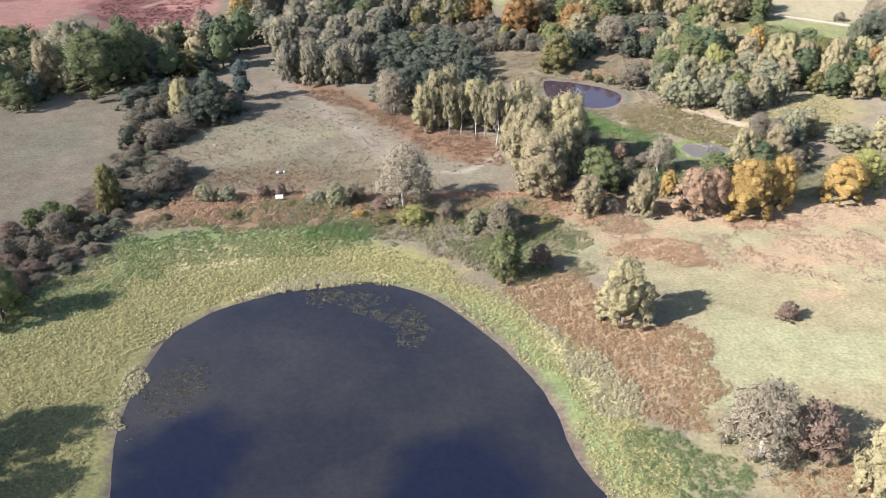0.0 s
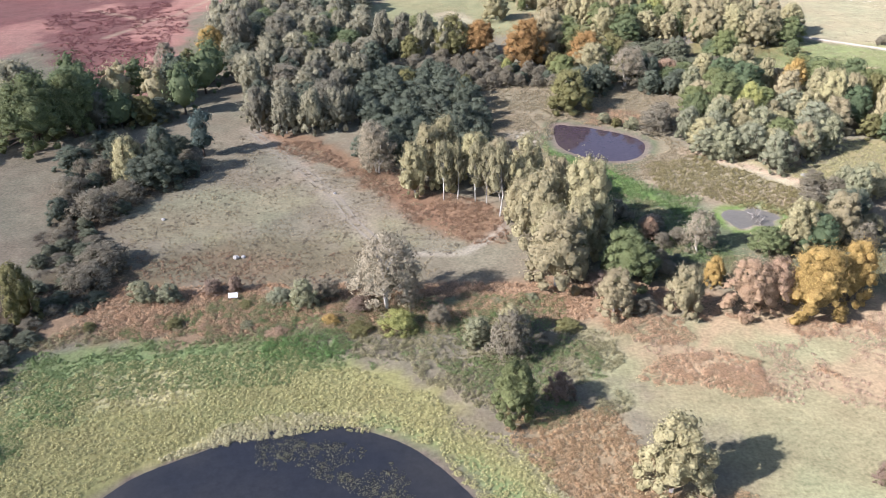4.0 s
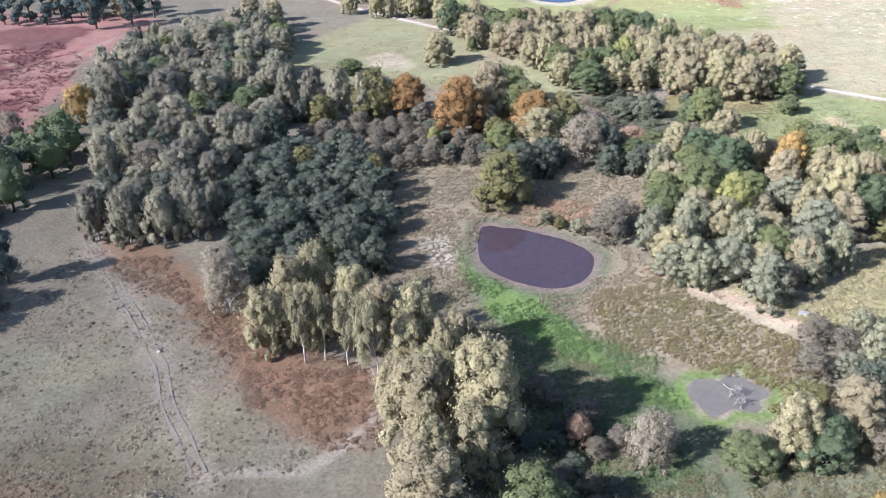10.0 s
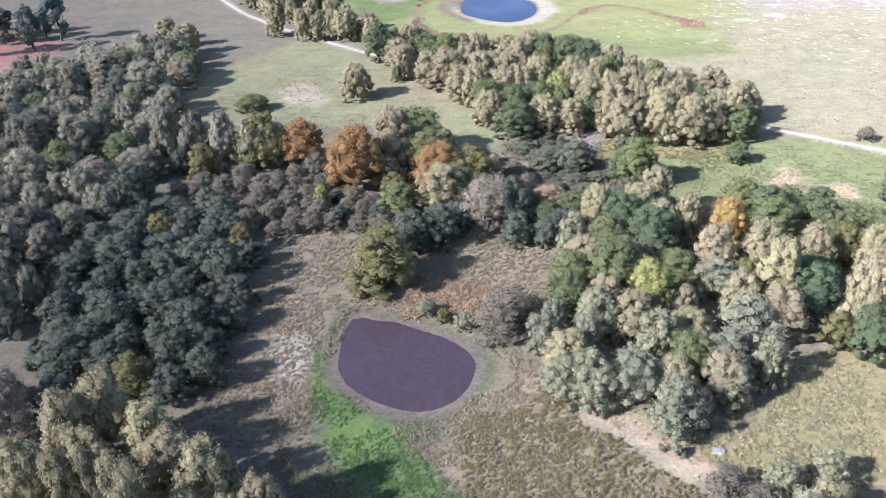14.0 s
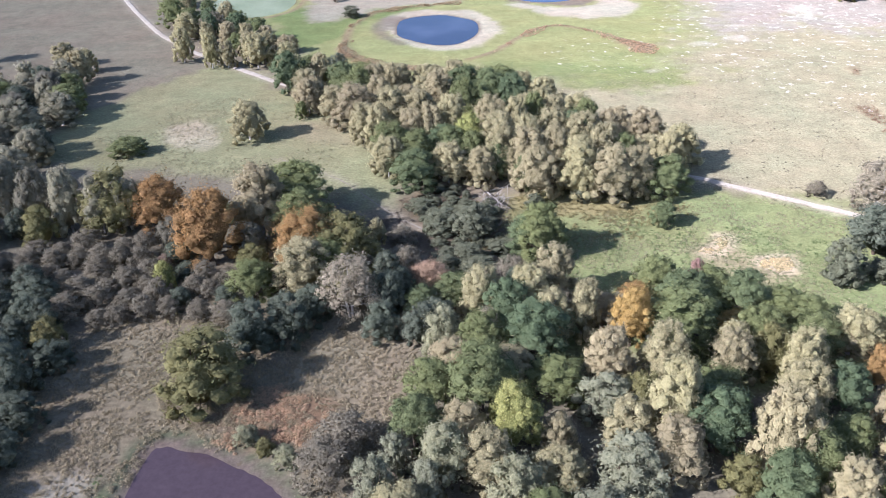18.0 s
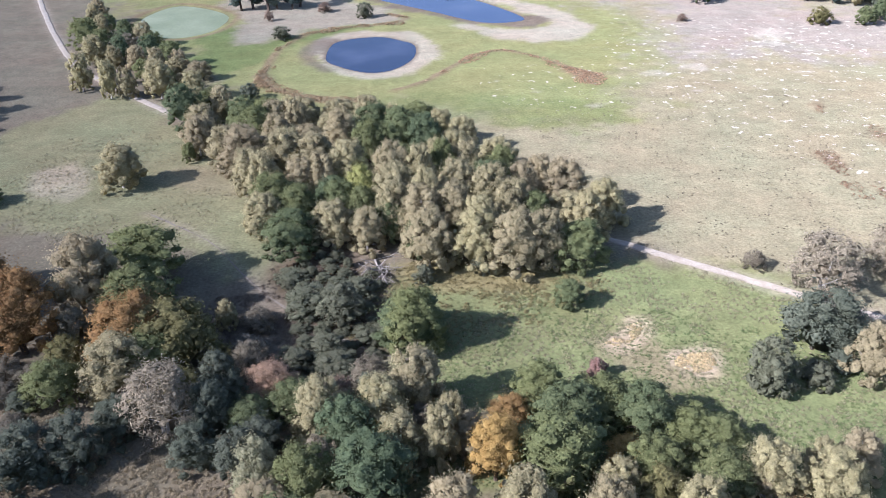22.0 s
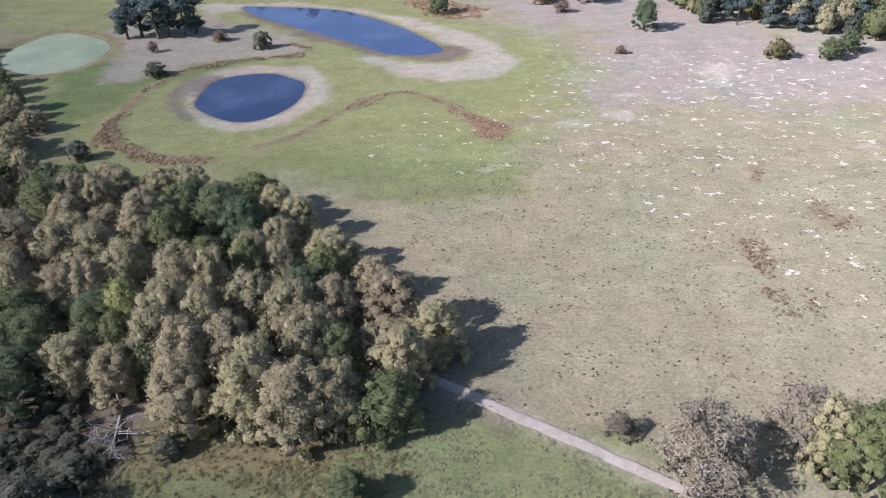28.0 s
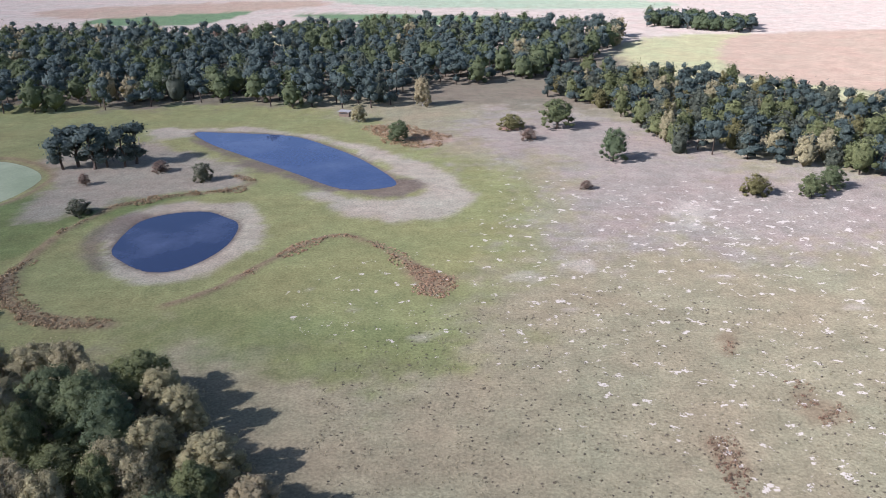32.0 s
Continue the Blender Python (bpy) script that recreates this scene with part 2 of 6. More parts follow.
def rounded(points, steps=6):
    """A closed smooth line through the points."""
    p = np.array(points, float)
    a, b, c, d = np.roll(p, 1, 0), p, np.roll(p, -1, 0), np.roll(p, -2, 0)
    out = []
    for k in range(len(p)):
        for s in np.linspace(0, 1, steps, endpoint=False):
            out.append(0.5 * (2 * b[k] + (c[k] - a[k]) * s + (2 * a[k] - 5 * b[k] + 4 * c[k] - d[k]) * s * s + (3 * b[k] - a[k] - 3 * c[k] + d[k]) * s**3))
    return np.array(out)


def line_distance(x, y, points, closed):
    p = np.array(points, float)
    q = np.roll(p, -1, 0) if closed else p[1:]
    best = np.full(len(x), 1e9)
    for (ax, ay), (bx, by) in zip(p, q):
        dx, dy = bx - ax, by - ay
        s = np.clip(((x - ax) * dx + (y - ay) * dy) / (dx * dx + dy * dy + 1e-9), 0, 1)
        best = np.minimum(best, np.hypot(x - ax - s * dx, y - ay - s * dy))
    return best


def inside(x, y, points):
    p = np.array(points, float)
    odd = np.zeros(len(x), bool)
    for (ax, ay), (bx, by) in zip(p, np.roll(p, -1, 0)):
        cross = (ay > y) != (by > y)
        odd ^= cross & (x < (bx - ax) * (y - ay) / (by - ay + 1e-12) + ax)
    return odd


def depth_in(x, y, points):
    """Metres inside a closed line; negative outside."""
    d = line_distance(x, y, points, True)
    return np.where(inside(x, y, points), d, -d)


def ramp(v, a, b):
    s = np.clip((v - a) / (b - a), 0, 1)
    return s * s * (3 - 2 * s)


WOBBLE = 0.6 * value_noise(GX, GY, 9.0, 3) + 0.4 * value_noise(GX, GY, 3.0, 4) + 0.35 * value_noise(GX, GY, 1.6, 5)
COLOUR = np.tile(np.array(lin(*COVERS["heath"], ALBEDO)), (len(GX), 1))
SPECK = np.zeros(len(GX))
HEIGHT = 0.12 * value_noise(GX, GY, 7.0, 8) + 0.05 * value_noise(GX, GY, 2.0, 9)


def near(points, margin):
    p = np.array(points, float)
    (x0, y0), (x1, y1) = p.min(0) - margin, p.max(0) + margin
    return np.nonzero((GX > x0) & (GX < x1) & (GY > y0) & (GY < y1))[0]


def blend(where, name, weight):
    COLOUR[where] += (np.array(lin(*COVERS[name], ALBEDO)) - COLOUR[where]) * weight[:, None]


def cover(name, soft, wander, points, strength=1.0):
    """Lay a kind of ground cover over an area with an uneven edge."""
    i = near(points, 3 * soft + 3 * wander)
    blend(i, name, strength * ramp(depth_in(GX[i], GY[i], rounded(points, 4)) + wander * WOBBLE[i], -soft, soft))


def strip(name, width, points, soft=0.6, wander=0.4, strength=1.0, lift=0.0):
    """A band of ground cover along a line."""
    i = near(points, width + 4)
    w = strength * ramp(width / 2 - line_distance(GX[i], GY[i], points, False) + wander * WOBBLE[i], -soft, soft)
    blend(i, name, w)
    HEIGHT[i] += lift * w


def mounds(points, high, size=4.0):
    """Lumpy ground under deep bracken and scrub."""
    i = near(points, 2)
    HEIGHT[i] += high * ramp(depth_in(GX[i], GY[i], points), 0, 3) * np.clip(0.5 + value_noise(GX[i], GY[i], size, 91) + 0.4 * value_noise(GX[i], GY[i], 0.5 * size, 92), 0, 2)


def specks(points, amount, soft=14):
    """Where bare pale sand breaks through the turf, and how much of it."""
    i = near(points, 2)
    SPECK[i] = np.maximum(SPECK[i], amount * ramp(depth_in(GX[i], GY[i], points) + 6 * WOBBLE[i], 0, soft))


far = GY > 560
blend(np.nonzero(far)[0], "farland", ramp(GY[far] + 20 * WOBBLE[far], 640, 720))
cover("eastheath", 12, 10, [(60, 350), (115, 288), (160, 255), (330, 200), (420, 420), (300, 520), (150, 540), (60, 560)])
cover("marsh", 2, 4, [(-65, 99), (-59, 110), (-52, 123), (-39, 129), (-23, 128), (-8, 123), (6, 111), (16, 95), (23, 81), (27, 73), (29, 65), (6, 35), (-26, 35), (-60, 63), (-71, 82)])
cover("meadow", 3, 5, [(-68, 94), (-65, 109), (-57, 111), (-54, 123), (-37, 129), (-14, 126), (-18, 121), (-43, 118), (-51, 106), (-59, 96)])
cover("meadow", 1.5, 2, [(-8, 110), (4, 101), (12, 89), (17, 73), (21, 65), (23, 65), (20, 79), (14, 93), (6, 104), (-6, 112)])
cover("straw", 1.5, 2, [(15, 98), (21, 87), (25, 81), (23, 79), (17, 89)])
cover("straw", 2, 3, [(-47, 121), (-32, 119), (-34, 115), (-43, 116)])
cover("straw", 1, 1.5, [(-42, 82), (-40, 93), (-33, 104), (-22, 111), (-11, 113), (-11, 111), (-22, 109), (-33, 102), (-39, 92), (-41, 80)])
cover("rust", 1.5, 3, [(11, 111), (23, 113), (27, 100), (38, 94), (35, 81), (33, 77), (28, 79), (23, 89), (15, 101)])
cover("bracken", 1.5, 3, [(-62, 132), (-49, 142), (-33, 143), (-14, 142), (13, 142), (10, 131), (-14, 131), (-36, 129), (-49, 129), (-56, 127)])
cover("pinkgrass", 4, 6, [(22, 132), (45, 140), (92, 148), (92, 112), (58, 66), (29, 65), (36, 81), (38, 96), (29, 111)])
cover("rustpink", 1.5, 3, [(27, 128), (44, 124), (45, 117), (30, 120)], 0.5)
cover("rustpink", 1.5, 3, [(50, 122), (71, 127), (80, 123), (65, 117), (51, 117)], 0.5)
cover("rustpink", 1.5, 3, [(55, 108), (64, 110), (61, 106), (55, 106)], 0.5)
cover("rustpink", 1.5, 3, [(43, 137), (91, 146), (85, 133), (42, 129)], 0.5)
cover("heather", 2, 4, [(-82, 114), (-75, 120), (-70, 132), (-66, 145), (-51, 148), (-50, 143), (-61, 133), (-65, 122), (-66, 113), (-68, 106), (-71, 94)])
cover("heather", 2, 3, [(-67, 156), (-70, 177), (-61, 187), (-48, 189), (-58, 172), (-62, 159)])
cover("darkbrack", 2, 4, [(-40, 207), (-28, 205), (-9, 187), (1, 176), (12, 168), (11, 159), (6, 158), (-4, 168), (-18, 185)])
cover("bracken", 2, 3, [(-53, 136), (-40, 141), (-14, 141), (-11, 135), (-19, 131), (-36, 131), (-50, 129)])
cover("bracken", 3, 5, [(-1, 136), (14, 144), (23, 147), (45, 141), (41, 134), (24, 133), (14, 135)])
cover("pinkheath", 3, 6, [(-301, 351), (-96, 380), (-85, 319), (-75, 237), (-88, 238), (-124, 283), (-161, 211)])
cover("redheath", 3, 5, [(-132, 301), (-120, 297), (-89, 287), (-87, 274), (-87, 246), (-99, 250), (-116, 267)], 0.75)
cover("redheath", 3, 5, [(-179, 355), (-131, 348), (-131, 321), (-168, 302)], 0.75)
cover("redheath", 2, 4, [(-111, 328), (-99, 360), (-100, 343), (-101, 313)], 0.75)
cover("rush", 3, 5, [(-50, 150), (-30, 160), (-12, 158), (-4, 148), (-16, 144), (-48, 144)], 0.4)
cover("darkbrack", 2, 4, [(-40, 152), (-30, 156), (-24, 150), (-34, 146)], 0.35)
cover("fieldgreen", 4, 6, [(-52, 172), (-34, 182), (-24, 176), (-34, 164), (-50, 160)], 0.35)
cover("fieldgreen", 3, 5, [(-20, 160), (-10, 166), (-4, 158), (-12, 152)], 0.4)
cover("wet", 2, 4, [(27, 152), (50, 152), (72, 156), (90, 164), (96, 152), (80, 146), (66, 141), (40, 144), (30, 145)], 0.7)
cover("wet", 2, 4, [(27, 194), (44, 191), (54, 170), (49, 152), (32, 152), (30, 175)])
cover("lush", 1.0, 2, [(28.4, 189), (35.3, 184), (38.1, 181.5), (42.1, 177), (45.7, 171.8), (50.6, 169), (51.1, 164.5), (46.7, 164.6), (43.6, 171), (38.4, 174), (33, 181), (27, 187)], 0.9)
cover("rush", 2, 3, [(44, 189), (54, 194), (63, 185), (71, 175), (64, 170), (54, 171), (46, 178)])
cover("rushlow", 2, 4, [(55, 197), (64, 189), (73, 180), (91, 178), (104, 190), (102, 206), (90, 200), (80, 190), (72, 187), (57, 199)], 0.8)
cover("fen", 3, 5, [(8, 237), (26, 246), (59, 236), (55, 216), (46, 213), (28, 215), (21, 195), (8, 190), (8, 214)])
cover("darkbrack", 1.5, 3, [(35, 220), (47, 224), (47, 217), (37, 215)])
cover("pale", 1.5, 2, [(14, 208), (19, 211), (23, 206), (21, 200), (16, 202)], 0.55)
cover("fen", 2, 4, [(43, 201), (53, 201), (65, 182), (68, 171), (46, 171), (42, 183)])
cover("straw2", 2, 3, [(53, 198), (55, 200), (66, 188), (72, 182), (70, 180), (64, 186)])
cover("clearing", 3, 6, [(-32, 316), (-4, 371), (19, 353), (43, 320), (44, 299), (13, 294), (-22, 305)])
cover("straw2", 2, 3, [(-2, 322), (7, 325), (10, 312), (1, 313)])
cover("pinkgrass", 2, 4, [(24, 316), (45, 311), (45, 325), (34, 327)])
cover("lawn", 4, 6, [(72, 280), (98, 280), (117, 287), (140, 272), (148, 259), (146, 237), (130, 228), (83, 228), (73, 245), (76, 255)])
cover("clearing", 4, 6, [(29, 300), (49, 308), (53, 284), (45, 281)])
cover("bareshade", 1.0, 2.5, [(105.5, 260.9), (111.1, 261.2), (115.5, 257.7), (120.7, 253.5), (112, 251.4), (108.5, 254.9)], 0.45)
cover("strawpatch", 0.6, 1.5, [(116.4, 259.1), (121.4, 258.6), (121.3, 254.8), (118.1, 253.5), (115.3, 256.3)], 0.8)
cover("strawpatch", 0.6, 1.5, [(106.2, 260.7), (110, 263.8), (111.3, 266.5), (113.8, 265.9), (112.2, 261.7), (109.5, 258.7)], 0.7)
cover("rushlow", 2, 3, [(75, 280), (82, 287), (99, 283), (98, 274), (86, 274), (76, 274)])
cover("heather", 2, 3, [(55, 281), (63, 287), (74, 277), (74, 258), (67, 253), (62, 265)])
cover("pasture", 11, 14, [(34, 361), (76, 359), (111, 349), (132, 363), (138, 384), (153, 417), (153, 452), (107, 510), (61, 547), (4, 548), (-70, 541)])
cover("darkpast", 4, 5, [(70, 370), (78, 354), (101, 346), (118, 348), (126, 360), (108, 368), (88, 374)], 0.5)
cover("darkpast", 4, 5, [(16, 392), (-1, 450), (19, 440), (49, 442), (69, 451), (36, 418), (30, 404)])
cover("greyheath", 3, 4, [(0, 476), (5, 487), (25, 494), (41, 486), (57, 473), (70, 455), (67, 445), (50, 442), (33, 432), (27, 422), (18, 424), (13, 448)], 0.8)
cover("greyheath", 14, 22, [(152, 409), (154, 463), (127, 495), (148, 534), (189, 524), (212, 467), (249, 450), (279, 440), (245, 408), (192, 405)])
cover("dryrust", 1, 2, [(176, 362), (178, 362), (176, 354), (174, 356)], 0.6)
cover("dryrust", 1.5, 2, [(182, 345), (187, 340), (187, 336), (181, 335)], 0.6)
cover("dryrust", 1, 2, [(163, 329), (167, 329), (168, 322), (164, 320)], 0.6)
cover("dryrust", 1.5, 2, [(118, 392), (127, 387), (126, 380), (120, 382)], 0.6)
cover("rustpink", 2, 3, [(97, 515), (111, 514), (126, 502), (121, 488), (106, 495)], 0.5)
cover("lightfield", 6, 8, [(235, 713), (306, 731), (254, 609), (285, 582), (302, 559), (315, 529), (301, 505), (260, 550), (211, 640)])
cover("plough", 3, 4, [(308, 731), (490, 721), (349, 520), (306, 567), (259, 616)])
cover("greenfield", 3, 4, [(-131, 810), (-56, 916), (-24, 868), (-50, 788)])
cover("lightfield", 3, 4, [(2, 744), (42, 732), (46, 698), (14, 708)])
cover("greenfield", 3, 4, [(11, 848), (167, 821), (186, 779), (90, 785)])
cover("lightgreen", 3, 4, [(30, 962), (282, 915), (272, 868), (83, 890)])
cover("plough", 4, 6, [(-181, 887), (-14, 939), (21, 895), (-139, 829)])
cover("sand", 1.6, 2.5, [(44, 406), (42, 418), (45, 428), (52, 435), (63, 436), (73, 432), (80, 421), (82, 411), (80, 400), (75, 391), (69, 386), (62, 385), (54, 389), (48, 398)], 0.8)
cover("mud", 1.5, 2, [(43, 398), (39, 408), (40, 420), (46, 428), (49, 424), (45, 414), (46, 404), (51, 393), (49, 391)], 0.75)
cover("sand", 2.2, 3, [(19, 513), (33, 514), (54, 514), (79, 504), (90, 495), (104, 487), (118, 470), (129, 450), (133, 439), (130, 429), (120, 421), (110, 420), (98, 428), (87, 442), (93, 444), (106, 437), (115, 439), (119, 449), (109, 463), (90, 490), (66, 506), (44, 508), (34, 500), (25, 500)], 0.85)
cover("mud", 1.8, 3, [(37, 501), (56, 477), (74, 459), (93, 444), (106, 438), (115, 439), (119, 448), (113, 455), (107, 447), (92, 452), (76, 466), (54, 486)], 0.9)
cover("fieldgreen", 3, 5, [(22, 130), (29, 124), (26, 116), (22, 120)])
cover("fieldgreen", 3, 6, [(39, 97), (46, 102), (65, 98), (63, 90), (38, 83), (38, 89)])
cover("lush", 0.8, 1.5, [(22.5, 209), (24.3, 203), (26.5, 197), (30.5, 193), (35, 189), (38, 184), (39.5, 178), (34, 178), (28.4, 186), (26.5, 192), (23.5, 199)], 0.85)
cover("redheath", 2, 4, [(-138, 320), (-123, 330), (-106, 319), (-101, 295), (-120, 297)], 0.75)
cover("redheath", 2, 4, [(-133, 355), (-115, 363), (-101, 360), (-101, 341), (-113, 334)], 0.75)
specks([(130, 470), (260, 445), (300, 360), (260, 280), (190, 270), (150, 320), (118, 360)], 0.62)
specks([(160, 445), (215, 445), (225, 395), (160, 385)], 0.8)
specks([(215, 400), (270, 400), (280, 300), (215, 300)], 0.85)
specks([(90, 405), (150, 415), (140, 350), (80, 350)], 0.5)
cover("pale", 2, 5, [(184, 433), (192, 432), (192, 420), (183, 415), (180, 424)], 0.6)
for x, y, w in ((159, 407, 3), (154, 393, 3), (141, 387, 4), (183, 387, 4), (205, 372, 4), (150, 372, 2), (200, 345, 3), (212, 330, 3), (108, 372, 1.5), (122, 362, 1.5), (97, 382, 1.2)):
    cover("pale", 0.8, 2.6, [(x - w, y), (x, y + 0.55 * w), (x + w, y + 0.2 * w), (x + 0.3 * w, y - 0.5 * w)], 0.5)
cover("mud", 0.5, 0.5, [(-4, 109.5), (2.4, 104.6), (9, 95.6), (13.2, 88), (16, 80), (17.2, 73.5), (19, 68), (21.5, 62), (19, 62), (15, 73), (12, 86), (7, 94.5), (1, 103)], 0.9)
# tracks and banks
strip("worn", 3.2, [(-75, 490), (-51, 444), (-31, 409), (-14, 387), (8, 365), (17, 356), (60, 322), (113, 291), (142, 271), (148, 267), (165, 252), (200, 225)], 0.9, 0.6, 0.5)
strip("bareshade", 2.2, [(-125, 331), (-100, 314), (-93, 323), (-87, 347)], 1.0, 0.6, 0.8)
strip("bareshade", 1.8, [(-100, 314), (-102, 303), (-107, 293)], 1.0, 0.6, 0.8)
strip("worn", 4.5, [(-44.0, 212.0), (-34.0, 197.5), (-25.3, 184.5), (-18.7, 173.5), (-15.5, 165.9), (-10.9, 158.0), (-7.4, 152.0)], 1.5, 1.0, 0.3)
strip("worn", 1.4, [(26.8, 303.3), (35.2, 297.1), (43.5, 290.2), (52.1, 277.4), (57.4, 271.4), (62.4, 266.7), (66.9, 263.0), (72.0, 259.5), (77.2, 256.9), (81.8, 256.5)], 0.9, 0.6, 0.35)
strip("worn", 1.6, [(-8, 153), (5, 154), (11, 161), (13, 166)], 0.8, 0.5, 0.8)
strip("bareshade", 1.8, [(53, 199), (66, 188), (72, 182), (78, 178)], 0.8, 0.6)
strip("dryrust", 1.9, [(70, 374), (75, 378), (80, 384), (85, 394), (90, 402), (97, 410), (102, 411), (110, 404), (117, 395), (123, 389), (127, 386)], 0.7, 0.7, 0.95, 0.35)
cover("dryrust", 1, 1.5, [(117, 395), (123, 390), (127, 386), (124, 379), (120, 381)], 0.8)
strip("dryrust", 2.2, [(64, 459), (70, 452), (67, 445), (51, 440), (38, 432), (34, 420), (32, 410), (32, 393), (32, 385), (36, 378)], 0.8, 0.8, 0.85, 0.4)
strip("dryrust", 3.6, [(32, 388), (36, 378), (45, 370), (52, 367), (62, 366)], 1.2, 1.2, 0.85, 0.3)

mounds([(-62, 131), (-49, 142), (-33, 144), (-14, 143), (13, 144), (45, 141), (41, 134), (20, 118), (8, 112), (-14, 128), (-36, 129), (-49, 128)], 0.45)
mounds([(9, 112), (23, 114), (28, 101), (39, 95), (36, 80), (33, 76), (27, 79), (22, 89), (14, 101)], 0.3)
mounds([(43, 190), (54, 196), (64, 187), (73, 175), (70, 165), (64, 169), (53, 171), (45, 178)], 0.25, 2.6)
mounds([(27, 119), (31, 125), (40, 126), (45, 123), (46, 116), (32, 119)], 0.35)

# ---- ponds ----
LEVEL = -0.3


def pond(name, label, points, mat, ring=(), shore="mud"):
    """A hollow in the ground with water in it; ring: rows of width, cover and softness outward from the edge."""
    line = rounded(points, 8)
    i = near(line, 40)
    d = depth_in(GX[i], GY[i], line)
    uneven = d + 0.5 * WOBBLE[i]
    for width, kind, soft in ring:
        blend(i, kind, ramp(uneven, -width - soft, -width + soft))
    HEIGHT[i] = np.where(d > 0, LEVEL - 0.12 * np.minimum(d, 8), HEIGHT[i] + (LEVEL - HEIGHT[i]) * np.clip(1 + d / 3.5, 0, 1))
    blend(i, shore, ramp(d, -0.4, 0.4))
    centre = line.mean(0)
    grown = centre + (line - centre) * (1 + 1.2 / np.linalg.norm(line - centre, axis=1, keepdims=True))
    verts = [(*centre, LEVEL)] + [(x, y, LEVEL) for x, y in grown]
    n = len(grown)
    mesh = bpy.data.meshes.new(name)
    mesh.from_pydata(verts, [], [(0, k + 1, (k + 1) % n + 1) for k in range(n)])
    mesh.materials.append(mat)
    return tagged(new(name, mesh), label, "pond", kind="structure")


WATER_DARK = water_material("dark_pond_water", lin(40, 41, 44), lin(66, 63, 56), 0.42, broad_scale=0.03, dark_patches=((-30, 72, 8), (-32, 63, 8), (3, 68, 8.5), (-1, 60, 9)), hollow=lin(25, 29, 42))
# peat brown, greyed in the base colour for reflected sky
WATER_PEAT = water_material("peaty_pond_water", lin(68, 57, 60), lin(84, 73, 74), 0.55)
# base blue stands for reflected sky, its paler drifts for reflected cloud
WATER_BLUE = water_material("painted_sky_pond_water", lin(38, 48, 70), lin(76, 84, 104), 0.5, broad_scale=0.05)
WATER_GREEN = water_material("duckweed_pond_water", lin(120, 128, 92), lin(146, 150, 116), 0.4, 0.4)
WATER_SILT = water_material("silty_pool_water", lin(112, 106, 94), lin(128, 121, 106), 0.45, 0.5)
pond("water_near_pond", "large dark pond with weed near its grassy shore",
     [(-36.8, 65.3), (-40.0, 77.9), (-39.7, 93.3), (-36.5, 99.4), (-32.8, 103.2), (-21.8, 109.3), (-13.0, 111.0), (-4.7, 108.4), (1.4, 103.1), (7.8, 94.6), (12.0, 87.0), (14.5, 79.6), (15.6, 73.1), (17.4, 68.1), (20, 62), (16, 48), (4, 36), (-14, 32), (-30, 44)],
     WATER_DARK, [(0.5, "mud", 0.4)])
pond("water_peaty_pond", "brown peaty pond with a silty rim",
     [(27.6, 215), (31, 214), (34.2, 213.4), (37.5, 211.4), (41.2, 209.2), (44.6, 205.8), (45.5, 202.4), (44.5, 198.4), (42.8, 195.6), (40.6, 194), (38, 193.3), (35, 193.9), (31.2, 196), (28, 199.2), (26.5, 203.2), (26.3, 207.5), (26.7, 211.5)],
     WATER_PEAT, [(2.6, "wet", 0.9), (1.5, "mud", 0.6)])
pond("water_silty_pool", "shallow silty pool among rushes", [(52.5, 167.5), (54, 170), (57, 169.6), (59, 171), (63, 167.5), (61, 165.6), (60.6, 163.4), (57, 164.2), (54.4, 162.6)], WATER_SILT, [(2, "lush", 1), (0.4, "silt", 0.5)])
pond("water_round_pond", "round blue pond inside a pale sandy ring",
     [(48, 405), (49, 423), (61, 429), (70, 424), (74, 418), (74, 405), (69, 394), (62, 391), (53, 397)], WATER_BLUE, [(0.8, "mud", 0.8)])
# grey-blue tones put the mirrored clouds into the water colour
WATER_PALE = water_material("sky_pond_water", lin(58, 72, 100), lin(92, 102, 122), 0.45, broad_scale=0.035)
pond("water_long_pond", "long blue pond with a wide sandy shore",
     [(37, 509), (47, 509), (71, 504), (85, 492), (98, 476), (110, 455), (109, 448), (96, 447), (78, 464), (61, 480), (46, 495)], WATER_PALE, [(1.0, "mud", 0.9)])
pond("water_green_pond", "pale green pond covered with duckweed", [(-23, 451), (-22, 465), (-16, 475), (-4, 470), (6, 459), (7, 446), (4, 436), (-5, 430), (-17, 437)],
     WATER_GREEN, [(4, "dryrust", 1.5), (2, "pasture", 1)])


def ground_sheet():
    w, h = len(gx), len(gy)
    mesh = bpy.data.meshes.new("ground")
    k = np.arange(w * h).reshape(h, w)
    quads = np.stack([k[:-1, :-1], k[:-1, 1:], k[1:, 1:], k[1:, :-1]], -1).reshape(-1, 4)
    mesh.vertices.add(w * h)
    mesh.vertices.foreach_set("co", np.stack([GX, GY, HEIGHT], 1).ravel())
    mesh.loops.add(quads.size)
    mesh.loops.foreach_set("vertex_index", quads.ravel())
    mesh.polygons.add(len(quads))
    mesh.polygons.foreach_set("loop_start", np.arange(0, quads.size, 4))
    mesh.polygons.foreach_set("use_smooth", np.ones(len(quads), bool))
    mesh.update()
    layer = mesh.color_attributes.new("cover", "FLOAT_COLOR", "POINT")
    layer.data.foreach_set("color", np.concatenate([COLOUR, SPECK[:, None]], 1).ravel())
    mesh.materials.append(ground_material())
    return tagged(new("ground", mesh), "open heath of dry grass, bracken, sand and marsh", "ground", kind="structure")


